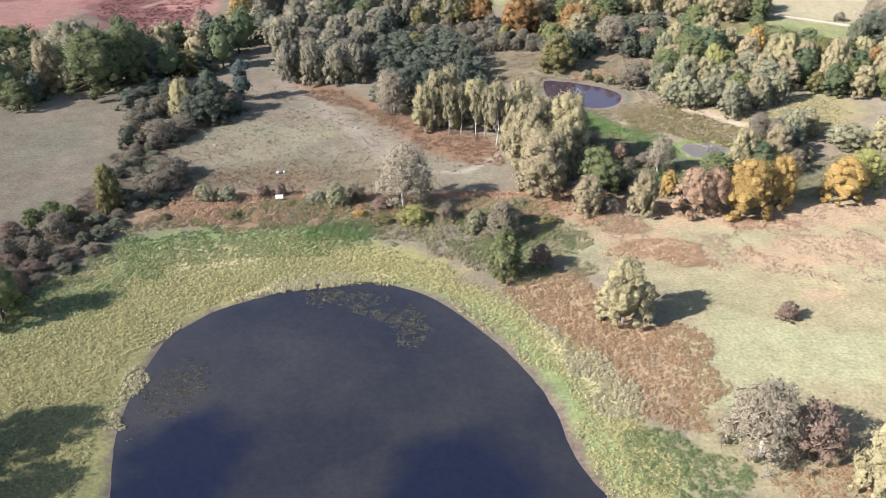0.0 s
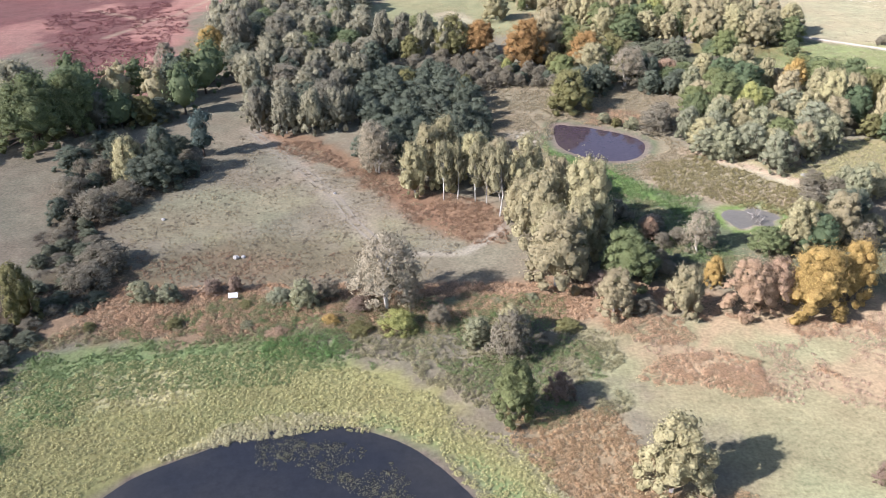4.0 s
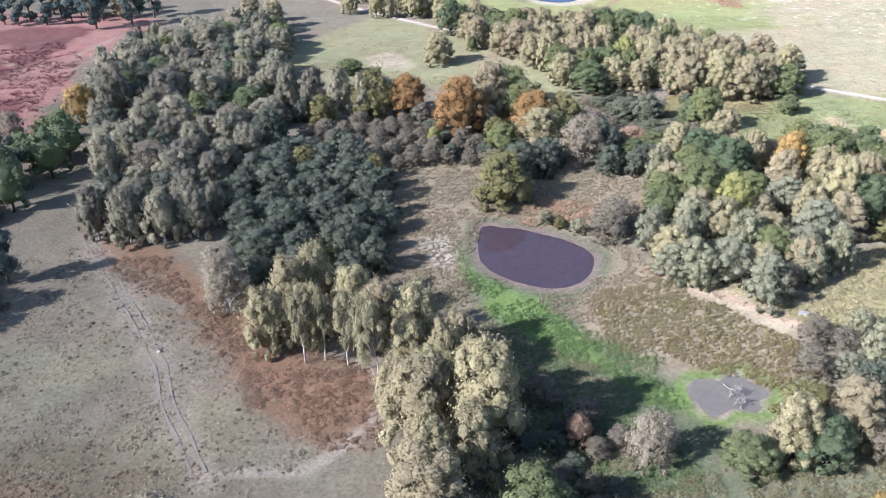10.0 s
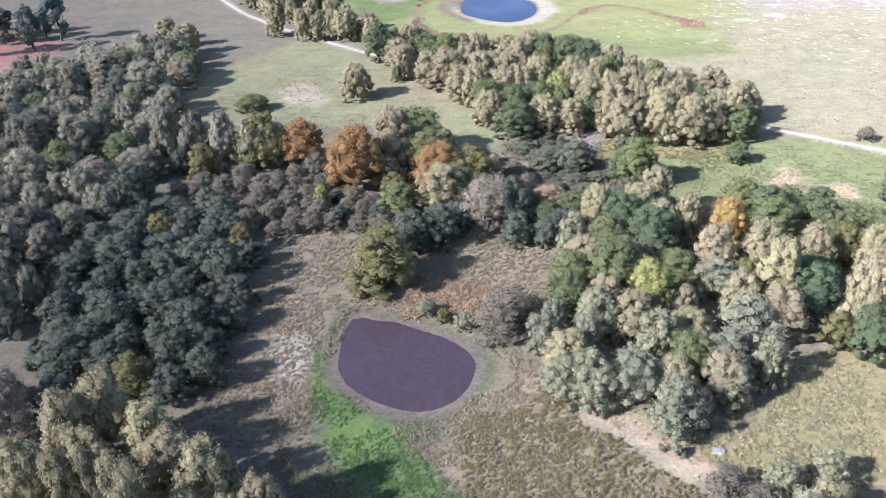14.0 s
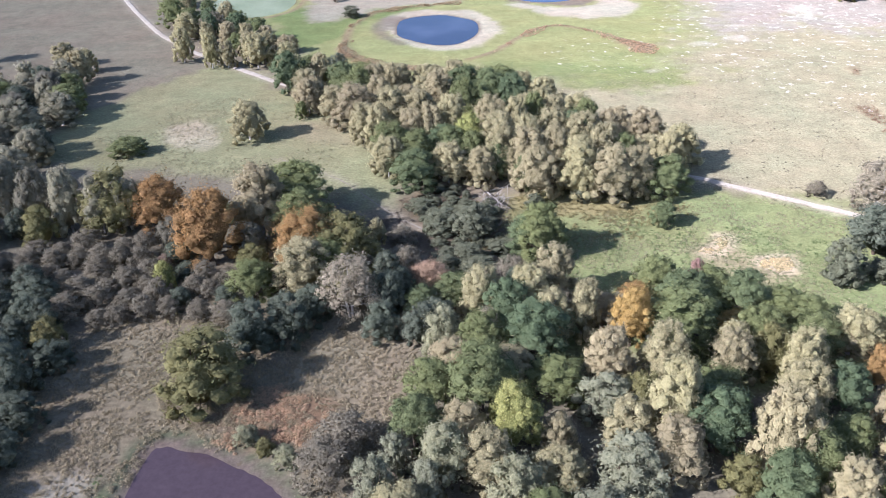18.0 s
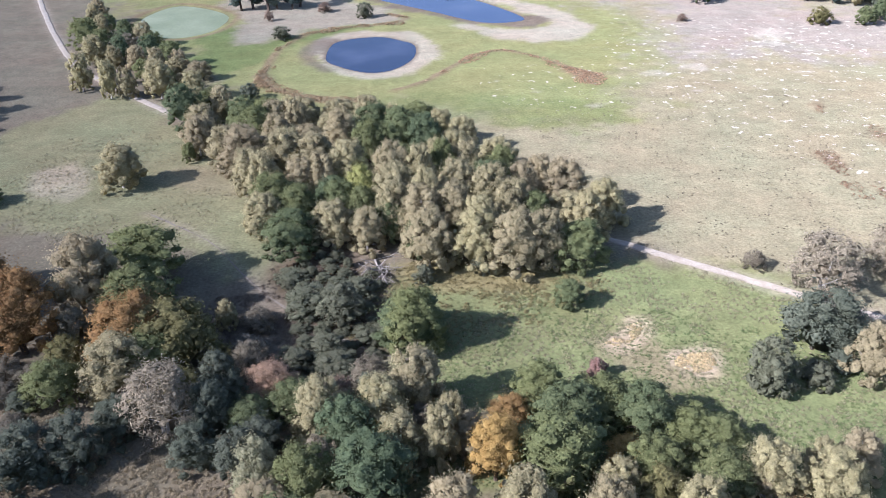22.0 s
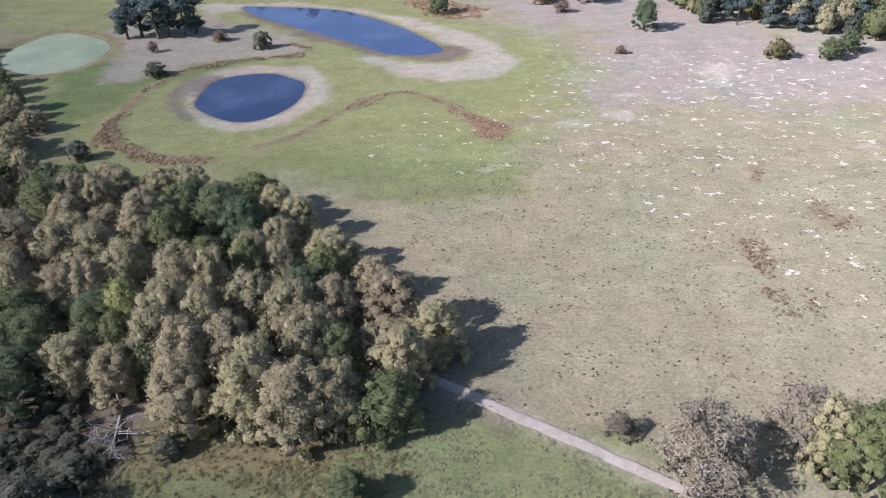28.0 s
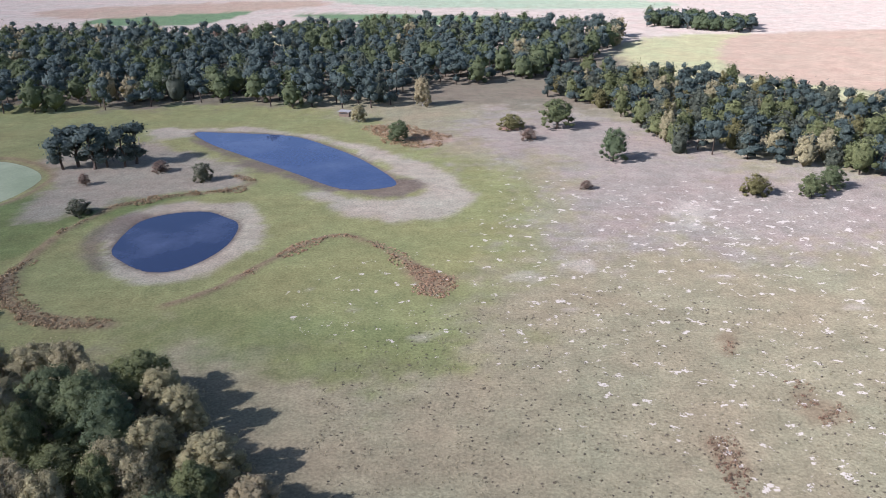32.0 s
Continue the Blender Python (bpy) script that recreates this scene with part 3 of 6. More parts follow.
ground_sheet()


# ---- trees ----
def cards(rng, lobes, n, size, stretch, hang):
    """n small three-cornered leaf sprays over the outside of the lobes; hang: how far they droop."""
    c, r = np.array([l[0] for l in lobes]), np.array([l[1] for l in lobes])
    area = (r[:, 0] * r[:, 2])
    pick = rng.choice(len(lobes), n, p=area / area.sum())
    way = rng.normal(size=(n, 3))
    way[:, 2] = np.where(way[:, 2] < -0.35, -way[:, 2], way[:, 2])
    way /= np.linalg.norm(way, axis=1, keepdims=True)
    ragged = 1 + 0.22 * np.sin(way @ rng.normal(scale=4.0, size=(3, 4)) + 2.4 * pick[:, None]).sum(1, keepdims=True) / 2
    pos = c[pick] + way * r[pick] * ragged * (0.72 + np.abs(rng.normal(scale=0.3, size=(n, 1)))) + rng.normal(scale=0.08, size=(n, 3))
    normal = way + rng.normal(scale=0.55, size=(n, 3)) + np.array([0, 0, 0.25])
    normal /= np.linalg.norm(normal, axis=1, keepdims=True)
    along = rng.normal(size=(n, 3)) + np.array([0, 0, -hang])
    along -= normal * (along * normal).sum(1, keepdims=True)
    along /= np.linalg.norm(along, axis=1, keepdims=True) + 1e-9
    side = np.cross(normal, along)
    s = size * rng.uniform(0.55, 1.4, (n, 1))
    corners = []
    for a, b in ((-0.8, 0.75), (-0.7, -0.8), (1.3, 0.1)):
        corners.append(pos + along * s * stretch * (a + rng.normal(scale=0.2, size=(n, 1))) + side * s * (b + rng.normal(scale=0.2, size=(n, 1))) + normal * s * rng.normal(scale=0.2, size=(n, 1)))
    corners[0], corners[1] = corners[1], corners[0]
    centre = np.average(c, axis=0, weights=area)
    whole = (pos - centre) / (np.linalg.norm(pos - centre, axis=1, keepdims=True) + 1e-9)
    soft = way * 0.27 + whole * 0.52 + np.array([0, 0, 0.2]) + rng.normal(scale=0.2, size=(n, 3))
    v = np.stack(corners, 1)
    face = np.cross(v[:, 1] - v[:, 0], v[:, 2] - v[:, 0])
    turned = (face * soft).sum(1) < 0
    v[turned] = v[turned][:, ::-1]
    return v.reshape(-1, 3), np.repeat(soft, 3, 0)


def ball(fine):
    bm = bmesh.new()
    bmesh.ops.create_icosphere(bm, subdivisions=fine, radius=1.0)
    v, f = np.array([v.co[:] for v in bm.verts]), np.array([[v.index for v in f.verts] for f in bm.faces])
    bm.free()
    return v, f


BALL_V, BALL_F = ball(2)
ROUGH_V, ROUGH_F = ball(1)


def soft_mesh(name, verts, faces, normals, mats):
    """A mesh of leaf triangles that catches the light as the rounded mass that it is part of."""
    mesh = bpy.data.meshes.new(name)
    mesh.vertices.add(len(verts))
    mesh.vertices.foreach_set("co", np.asarray(verts, np.float32).ravel())
    mesh.loops.add(faces.size)
    mesh.loops.foreach_set("vertex_index", faces.ravel().astype(np.int32))
    mesh.polygons.add(len(faces))
    mesh.polygons.foreach_set("loop_start", np.arange(0, faces.size, 3, dtype=np.int32))
    mesh.polygons.foreach_set("use_smooth", np.ones(len(faces), bool))
    mesh.update(calc_edges=True)
    mesh.normals_split_custom_set_from_vertices((normals / (np.linalg.norm(normals, axis=1, keepdims=True) + 1e-9)).astype(np.float32))
    for mat in mats:
        mesh.materials.append(mat)
    return mesh


def crown_mesh(name, mat, rng, lobes, n, size, stretch=1.0, hang=0.0, core=0.78, rough=False):
    verts, normals = cards(rng, lobes, n, size, stretch, hang)
    verts, normals, faces = [verts], [normals], [np.arange(len(verts)).reshape(-1, 3)]
    start = len(verts[0])
    for centre, radius in lobes:
        bv, bf = (ROUGH_V, ROUGH_F) if rough and radius[0] < 2 else (BALL_V, BALL_F)
        bumpy = bv * (core * (1 + rng.normal(scale=0.11, size=(len(bv), 1))))
        faces.append(bf + start)
        start += len(bv)
        verts.append(np.array(centre) + bumpy * np.array(radius))
        out_from = np.array(centre) - (0, 0, 4.5)
        normals.append(bv * 0.6 + 0.4 * out_from / (np.linalg.norm(out_from) + 1e-9) + rng.normal(scale=0.3, size=bv.shape))
    return soft_mesh(name, np.concatenate(verts), np.concatenate(faces), np.concatenate(normals), [mat])


def tube(verts, faces, points, radii, sides=6):
    """Add a tapering tube along the points."""
    p = np.array(points, float)
    start = len(verts)
    for k, (q, r) in enumerate(zip(p, radii)):
        d = p[min(k + 1, len(p) - 1)] - p[max(k - 1, 0)]
        d = d / (np.linalg.norm(d) + 1e-9)
        u = np.cross(d, (0.3, 1, 0.1))
        u /= np.linalg.norm(u)
        v = np.cross(d, u)
        for s in range(sides):
            a = 2 * math.pi * s / sides
            verts.append(tuple(q + r * (math.cos(a) * u + math.sin(a) * v)))
    for k in range(len(p) - 1):
        for s in range(sides):
            a, b = start + k * sides + s, start + k * sides + (s + 1) % sides
            faces.append((a, b, b + sides, a + sides))
    faces.append(tuple(range(start + (len(p) - 1) * sides, start + len(p) * sides)))


def trunk_mesh(name, mat, rng, lobes, stems, radius, lean):
    """A tapered trunk, or several stems, with limbs that reach into the lobes."""
    verts, faces = [], []
    for s in range(stems):
        a = rng.uniform(0, 6.28)
        foot = np.array([math.cos(a), math.sin(a), 0]) * (0.3 * (stems - 1))
        top = np.array([math.cos(a) * lean, math.sin(a) * lean, 7.5]) + foot
        bend = rng.normal(scale=0.25, size=3) * (1, 1, 0)
        line = [foot - (0, 0, 0.3), foot + (top - foot) * 0.35 + bend, foot + (top - foot) * 0.7 - bend * 0.5, top]
        tube(verts, faces, line, [radius * 1.25, radius * 0.85, radius * 0.55, radius * 0.2])
        for k in rng.permutation(len(lobes))[: 7 // stems + 1]:
            c = np.array(lobes[k][0])
            t = min(0.85, max(0.25, c[2] / 10 - 0.2))
            base = foot + (top - foot) * t
            tube(verts, faces, [base, (base + c) / 2 + (0, 0, 0.3), c], [radius * 0.4, radius * 0.25, radius * 0.1], 5)
    mesh = bpy.data.meshes.new(name)
    mesh.from_pydata(verts, [], faces)
    mesh.materials.append(mat)
    return mesh


# shape: solid inside, clumps, lowest, highest, reach, height of the widest part, height above it, smallest, largest, upright stretch
ENVELOPES = {
    "plume": (((0, 0, 4.3), (2.7, 2.7, 3.9)), 64, 0.7, 8.8, 3.25, 3.0, 6.4, 0.4, 0.9, 1.1),
    "round": (((0, 0, 5.0), (2.9, 2.9, 3.7)), 60, 0.9, 8.8, 3.35, 4.2, 4.9, 0.42, 0.95, 0.9),
    "full": (((0, 0, 4.6), (2.9, 2.9, 4.2)), 58, 0.5, 8.8, 3.35, 3.4, 5.6, 0.42, 0.95, 1.0),
    "dome": (((0, 0, 3.4), (2.7, 2.7, 4.3)), 46, 0.4, 8.6, 3.4, 2.0, 7.0, 0.4, 0.95, 1.1),
}


def lobes_of(shape, rng):
    """Where the clumps of a crown 8 wide and 10 high stand."""
    out = []
    if shape == "tall":
        for k in range(34):
            z = rng.uniform(3.0, 8.9)
            reach = 2.7 * math.sqrt(max(0.05, 1 - ((z - 5.0) / 5.2) ** 2)) * rng.uniform(0.3, 1)
            a = rng.uniform(0, 6.28)
            out.append(((reach * math.cos(a), reach * math.sin(a), z), (rng.uniform(0.55, 1.0),) * 2 + (rng.uniform(0.6, 1.1),)))
        out.append(((0, 0, 8.6), (1.1, 1.1, 1.4)))
    elif shape in ENVELOPES:
        core, count, low, top, reach, mid, tall, small, big, up = ENVELOPES[shape]
        p1, p2 = rng.uniform(0, 6.28, 2)
        for k in range(count):
            z, a = low + (top - low) * (k + rng.uniform(0, 1)) / count, k * 2.4 + rng.uniform(-0.6, 0.6)
            out_to = reach * math.sqrt(max(0.04, 1 - (max(0.0, z - mid) / tall) ** 2)) * rng.uniform(0.72, 1.04)
            out_to *= 1 + 0.13 * math.sin(2 * a + p1) + 0.1 * math.sin(3 * a + p2 + 0.5 * z)
            r = rng.uniform(small, big)
            out.append(((out_to * math.cos(a), out_to * math.sin(a), z), (r, r, r * up * rng.uniform(0.8, 1.2))))
        out.append(((rng.normal(scale=0.3), rng.normal(scale=0.3), top), (big, big, big * up)))
        for k in range(5 if shape == "plume" else 0):
            a, q, r = rng.uniform(0, 6.28), rng.uniform(0.9, 2.1), rng.uniform(0.5, 0.75)
            out.append(((q * math.cos(a), q * math.sin(a), top - 0.55 * q + rng.uniform(0, 0.9)), (r, r, r * 1.6)))
        out.append(core)
    else:
        for k in range(12):
            z = rng.uniform(1.8, 8.9)
            reach = 2.6 * math.sqrt(max(0.05, 1 - ((z - 5.2) / 4.6) ** 2)) * rng.uniform(0.4, 1)
            a = k * 2.4 + rng.uniform(-0.4, 0.4)
            r = rng.uniform(1.1, 1.6)
            out.append(((reach * math.cos(a), reach * math.sin(a), z), (r, r, r * 0.8)))
        out.append(((0, 0, 8.8), (1.2, 1.2, 1.0)))
    return out


# kind: object name, label, category, shape, leaf clusters, size, stretch, hang, solid core, bark, stems, trunk radius, lean
KINDS = {
    "birch": ("birch_tree", "pale yellow-green birch tree with a light trunk", "tree", "plume", 9500, 0.08, 1.5, 0.0, 0.76, BARK_PALE, 1, 0.2, 0.5),
    "rowbirch": ("birch_tree", "birch tree with a bare white trunk beside bracken", "tree", "tall", 6000, 0.085, 1.6, 0.2, 0.62, BARK_PALE, 1, 0.17, 0.6),
    "dullbirch": ("birch_tree", "grey-green birch tree in a dense damp wood", "tree", "plume", 9500, 0.08, 1.5, 0.0, 0.76, BARK_PALE, 1, 0.2, 0.5),
    "greybirch": ("birch_tree", "thin grey-leaved birch tree, half bare, with pale branches", "tree", "plume", 7000, 0.075, 2.2, -0.2, 0.42, BARK_PALE, 2, 0.17, 1.0),
    "oak": ("oak_tree", "dark green rounded oak tree in full leaf", "tree", "round", 8500, 0.095, 1.15, 0.0, 0.74, BARK_BROWN, 1, 0.32, 0.2),
    "willow": ("willow_shrub", "grey-green domed willow shrub in damp scrub", "shrub", "dome", 6000, 0.095, 1.5, 0.0, 0.72, BARK_BROWN, 3, 0.14, 1.2),
    "sallow": ("willow_shrub", "pale olive-grey willow shrub in dense scrub", "shrub", "dome", 6000, 0.095, 1.5, 0.0, 0.7, BARK_BROWN, 3, 0.14, 1.2),
    "grey": ("bare_shrub", "low grey-brown shrub with few leaves", "shrub", "dome", 4500, 0.1, 1.9, -0.6, 0.5, BARK_BROWN, 3, 0.1, 1.4),
    "pine": ("pine_tree", "dark blue-green pine tree with a bare lower trunk", "tree", "flat", 5000, 0.13, 1.2, 0.0, 0.74, BARK_BROWN, 1, 0.28, 0.3),
    "olive": ("hawthorn_bush", "olive-green rounded hawthorn bush", "bush", "dome", 6500, 0.1, 1.2, 0.0, 0.74, BARK_BROWN, 2, 0.16, 0.7),
    "yellow": ("oak_tree", "oak tree with yellowing green leaves", "tree", "full", 11000, 0.078, 1.2, 0.0, 0.74, BARK_BROWN, 1, 0.28, 0.2),
    "gold": ("oak_tree", "golden-yellow autumn oak tree", "tree", "full", 11000, 0.078, 1.2, 0.0, 0.74, BARK_BROWN, 1, 0.28, 0.2),
    "orange": ("oak_tree", "orange-brown autumn oak tree", "tree", "full", 11000, 0.078, 1.2, 0.0, 0.74, BARK_BROWN, 1, 0.28, 0.2),
    "pink": ("oak_tree", "faded pinkish-brown autumn oak tree", "tree", "full", 11000, 0.078, 1.3, 0.0, 0.66, BARK_BROWN, 1, 0.26, 0.2),
    "brown": ("bramble_bush", "brown leafless bush on dry grass", "bush", "dome", 4500, 0.11, 1.8, -0.4, 0.55, BARK_BROWN, 3, 0.12, 1.2),
    "red": ("bramble_bush", "small dark red autumn bush on grass", "bush", "dome", 3500, 0.17, 1.0, 0.0, 0.7, BARK_BROWN, 3, 0.12, 1.2),
    "gorse": ("gorse_bush", "dark green gorse bush in a low thicket", "bush", "dome", 4500, 0.12, 1.3, -0.3, 0.74, BARK_BROWN, 3, 0.12, 1.4),
}
templates, planted = {}, {}
tree_rng = np.random.RandomState(11)


STANDING = []


def plant(kind, x, y, high, wide):
    """A tree or bush of that kind, height and width at a place."""
    name, label, category, shape, n, size, stretch, hang, core, bark_mat, stems, radius, lean = KINDS[kind]
    count = planted[kind] = planted.get(kind, -1) + 1
    lite = y > 345
    variant = count % 6 + (10 if lite else 0)
    if lite:
        n, size = int(n * 0.36), size * 1.5
    STANDING.append((x, y, wide))
    turn = tree_rng.uniform(0, 360)
    scale = Vector((wide / 8.0, wide / 8.0, high / 10.0))
    place = Matrix.Translation((x, y, -0.05)) @ pose(0, 0, 0, 0, 0, turn)
    if (kind, variant) not in templates:
        rng = np.random.RandomState(97 * variant + len(kind) * 13 + ord(kind[0]))
        lobes = lobes_of(shape, rng)
        thing = new(name)
        trunk = new("trunk", trunk_mesh("trunk", bark_mat, rng, lobes, stems, radius, lean))
        crown = new("crown", crown_mesh("crown", LEAVES[kind], rng, lobes, n, size, stretch, hang, core, lite))
        trunk.parent = crown.parent = thing
        thing.matrix_basis = place @ Matrix.Diagonal((*scale, 1))
        templates[kind, variant] = thing
        return tagged(thing, label, category, group=category + "s on the heath")
    first = templates[kind, variant]
    ratio = [a / b for a, b in zip(scale, first.scale)]
    return copy_thing(first, place @ Matrix.Diagonal((*ratio, 1)))


plant("birch", 26.5, 99.6, 10.8, 8.6)
plant("oak", 9.9, 111.5, 9.5, 6.1)
plant("birch", 11.0, 129.5, 5.2, 5.5)
plant("brown", 16.2, 115.7, 4.5, 3.9)
plant("brown", 51.3, 100.8, 3.4, 3.5)
plant("greybirch", 37.5, 72.4, 10.8, 9.8)
plant("brown", 43.8, 72.2, 8.5, 7.5)
plant("birch", 48.2, 64.2, 12.8, 7.8)
plant("olive", -61.3, 134.2, 10.1, 6.0)
plant("oak", -87.1, 199.3, 17.7, 16.9)
plant("oak", -82.4, 207.6, 15.3, 11.7)
plant("birch", -100.7, 201.6, 13.4, 9.3)
plant("dullbirch", -101.7, 221.9, 14.1, 13.9)
plant("oak", -118.7, 221.5, 11.4, 13.9)
plant("oak", -102.6, 187.7, 8.1, 7.8)
plant("oak", -64.0, 98.5, 10.3, 7.3)
plant("grey", -66.8, 124.4, 5.0, 6.8)
plant("oak", -58.5, 70.0, 12.0, 10.0)
plant("oak", -55.5, 61.0, 11.0, 9.0)
plant("birch", -60.7, 182.2, 10.4, 6.8)
plant("willow", -54.5, 181.2, 8.1, 9.2)
plant("willow", -75.2, 217.5, 7.7, 12.3)
plant("willow", -66.0, 217.8, 6.2, 9.2)
plant("gold", -66.8, 270.4, 9.9, 8.6)
plant("olive", -70.0, 257.0, 6.8, 7.3)
plant("greybirch", -74.6, 251.8, 10.1, 6.4)
plant("oak", -84.8, 212.0, 15.0, 13.0)
plant("dullbirch", -78.7, 211.9, 9.1, 9.5)
plant("olive", -68.9, 214.8, 7.7, 8.5)
plant("pine", -50.1, 196.0, 10.9, 6.7)
plant("willow", -55.4, 185.2, 11.9, 8.2)
plant("birch", -61.8, 183.1, 9.1, 7.1)
plant("willow", -57.9, 180.8, 7.0, 10.0)
plant("willow", -75.4, 189.0, 5.5, 8.5)
plant("willow", -56.0, 194.8, 5.8, 6.5)
plant("grey", -62.5, 167.0, 6.0, 9.2)
plant("grey", -59.9, 174.6, 4.2, 8.7)
plant("grey", -69.8, 174.7, 5.2, 7.8)
plant("grey", -54.6, 149.2, 4.5, 9.8)
plant("grey", -54.7, 142.4, 4.3, 8.5)
plant("sallow", -44.6, 138.6, 3.9, 5.3)
plant("sallow", -40.6, 138.3, 3.7, 4.5)
plant("sallow", -19.9, 137.1, 5.0, 5.2)
plant("grey", -16.6, 139.5, 3.7, 4.5)
plant("brown", -31.3, 141.5, 3.0, 2.8)
plant("greybirch", -7.2, 137.0, 12.6, 11.8)
plant("oak", 29.9, 143.5, 10.3, 9.2)
plant("birch", 26.6, 135.3, 7.7, 6.9)
plant("birch", 36.7, 134.6, 9.1, 5.6)
plant("gold", 43.5, 142.9, 5.7, 3.9)
plant("pink", 46.4, 135.2, 9.6, 8.2)
plant("pink", 50.4, 136.3, 9.4, 6.6)
plant("gold", 56.0, 135.2, 11.6, 10.2)
plant("gold", 63.0, 138.7, 10.8, 7.4)
plant("birch", -4.3, 176.8, 11.1, 7.0)
plant("rowbirch", 1.2, 174.1, 12.3, 4.8)
plant("rowbirch", 3.8, 174.8, 11.7, 4.3)
plant("rowbirch", 7.2, 173.6, 12.5, 4.9)
plant("rowbirch", 9.3, 172.4, 12.3, 5.2)
plant("rowbirch", 11.4, 167.4, 15.7, 6.3)
plant("birch", 16.7, 173.4, 13.7, 7.6)
plant("greybirch", -12.3, 187.2, 10.2, 8.3)
plant("birch", 18.9, 143.2, 13.6, 11.4)
plant("birch", 25.2, 157.3, 16.2, 10.9)
plant("birch", 17.8, 157.4, 13.9, 10.2)
plant("birch", 14.6, 162.4, 10.2, 6.2)
plant("birch", 20.5, 167.7, 11.9, 5.5)
plant("greybirch", 44.3, 154.2, 7.5, 6.7)
plant("oak", 55.7, 153.0, 5.2, 6.7)
plant("birch", 61.2, 155.3, 9.3, 6.7)
plant("birch", 69.3, 158.3, 9.4, 7.7)
plant("olive", 65.5, 161.7, 5.8, 8.0)
plant("willow", 75.0, 165.1, 6.8, 6.3)
plant("grey", 32.7, 165.7, 4.2, 5.5)
plant("grey", 37.9, 162.1, 3.1, 5.4)
plant("grey", 49.3, 209.2, 5.6, 8.2)
plant("oak", 64.3, 154.5, 6.8, 7.7)
plant("pink", 36.4, 157.6, 5.0, 3.5)
plant("willow", 73.4, 163.4, 7.5, 6.5)
plant("grey", 69.7, 170.8, 4.5, 5.4)
plant("dullbirch", -41.0, 210.8, 10.8, 6.1)
plant("dullbirch", -34.8, 209.1, 11.2, 7.0)
plant("dullbirch", -28.7, 209.4, 11.1, 7.0)
plant("dullbirch", -23.6, 211.5, 10.5, 7.1)
plant("dullbirch", -21.0, 216.0, 9.1, 4.2)
plant("dullbirch", -47.5, 234.7, 11.4, 8.1)
plant("greybirch", -40.1, 237.4, 8.0, 10.6)
plant("dullbirch", -31.6, 237.1, 9.3, 10.5)
plant("dullbirch", -25.1, 239.9, 7.6, 8.3)
plant("dullbirch", -58.2, 270.4, 14.5, 10.9)
plant("dullbirch", -46.1, 272.0, 12.6, 11.0)
plant("dullbirch", -37.2, 275.8, 11.4, 11.2)
plant("dullbirch", -39.2, 256.7, 11.3, 11.6)
plant("greybirch", -28.1, 259.9, 7.5, 10.5)
plant("dullbirch", -34.7, 314.7, 10.6, 13.1)
plant("dullbirch", -49.3, 327.2, 10.2, 13.7)
plant("dullbirch", -61.6, 327.8, 8.5, 13.8)
plant("dullbirch", -72.0, 322.2, 6.7, 11.8)
plant("dullbirch", -26.5, 279.6, 8.0, 7.2)
plant("willow", -19.0, 224.5, 6.5, 8.8)
plant("willow", -12.3, 228.2, 7.8, 10.1)
plant("willow", -5.9, 230.7, 6.1, 10.2)
plant("willow", 1.3, 227.8, 7.9, 10.0)
plant("willow", 6.1, 223.8, 8.9, 7.6)
plant("willow", -15.0, 212.4, 7.3, 8.2)
plant("willow", -7.5, 211.1, 7.8, 9.1)
plant("willow", -0.5, 213.2, 7.9, 9.2)
plant("willow", 5.1, 208.6, 7.8, 8.0)
plant("willow", -9.8, 200.8, 7.5, 8.6)
plant("willow", -4.0, 200.7, 7.0, 7.6)
plant("olive", 0.3, 196.8, 7.4, 6.5)
plant("willow", 5.0, 196.7, 5.3, 7.5)
plant("willow", -10.7, 248.9, 4.0, 10.0)
plant("willow", -14.2, 239.6, 6.3, 9.5)
plant("willow", 7.9, 230.4, 4.9, 6.8)
plant("greybirch", -13.4, 190.0, 10.5, 8.0)
plant("dullbirch", -17.0, 272.7, 13.4, 7.4)
plant("dullbirch", -11.3, 272.5, 12.8, 7.4)
plant("dullbirch", -4.7, 270.7, 13.4, 7.3)
plant("dullbirch", 1.0, 270.5, 11.5, 6.7)
plant("dullbirch", 5.7, 271.9, 10.4, 7.4)
plant("oak", -6.7, 306.7, 4.2, 8.7)
plant("birch", 18.6, 314.6, 9.6, 10.1)
plant("gorse", 63.1, 268.3, 5.2, 8.5)
plant("gorse", 68.3, 266.6, 7.0, 8.4)
plant("oak", 78.7, 261.8, 7.5, 11.1)
plant("oak", 102.6, 270.1, 5.1, 5.1)
plant("sallow", 57.2, 195.7, 6.6, 7.0)
plant("sallow", 60.7, 193.1, 6.5, 6.8)
plant("sallow", 65.5, 194.2, 8.2, 7.6)
plant("sallow", 69.3, 188.2, 8.8, 8.0)
plant("sallow", 77.8, 194.0, 8.0, 6.8)
plant("grey", 71.8, 189.3, 7.1, 5.1)
plant("grey", 72.5, 177.8, 4.6, 6.0)
plant("sallow", 77.7, 170.6, 8.4, 6.2)
plant("birch", 82.7, 174.8, 5.5, 5.8)
plant("birch", 79.7, 246.1, 10.5, 8.3)
plant("birch", 84.3, 241.0, 7.5, 4.5)
plant("orange", 91.4, 242.2, 5.7, 6.4)
plant("oak", 96.3, 233.8, 10.2, 11.1)
plant("gold", 104.7, 236.7, 4.0, 5.3)
plant("oak", 113.0, 239.8, 5.5, 8.0)
plant("birch", 119.1, 231.6, 5.6, 6.8)
plant("greybirch", 71.2, 237.6, 5.2, 4.4)
plant("oak", 75.5, 230.5, 10.3, 10.0)
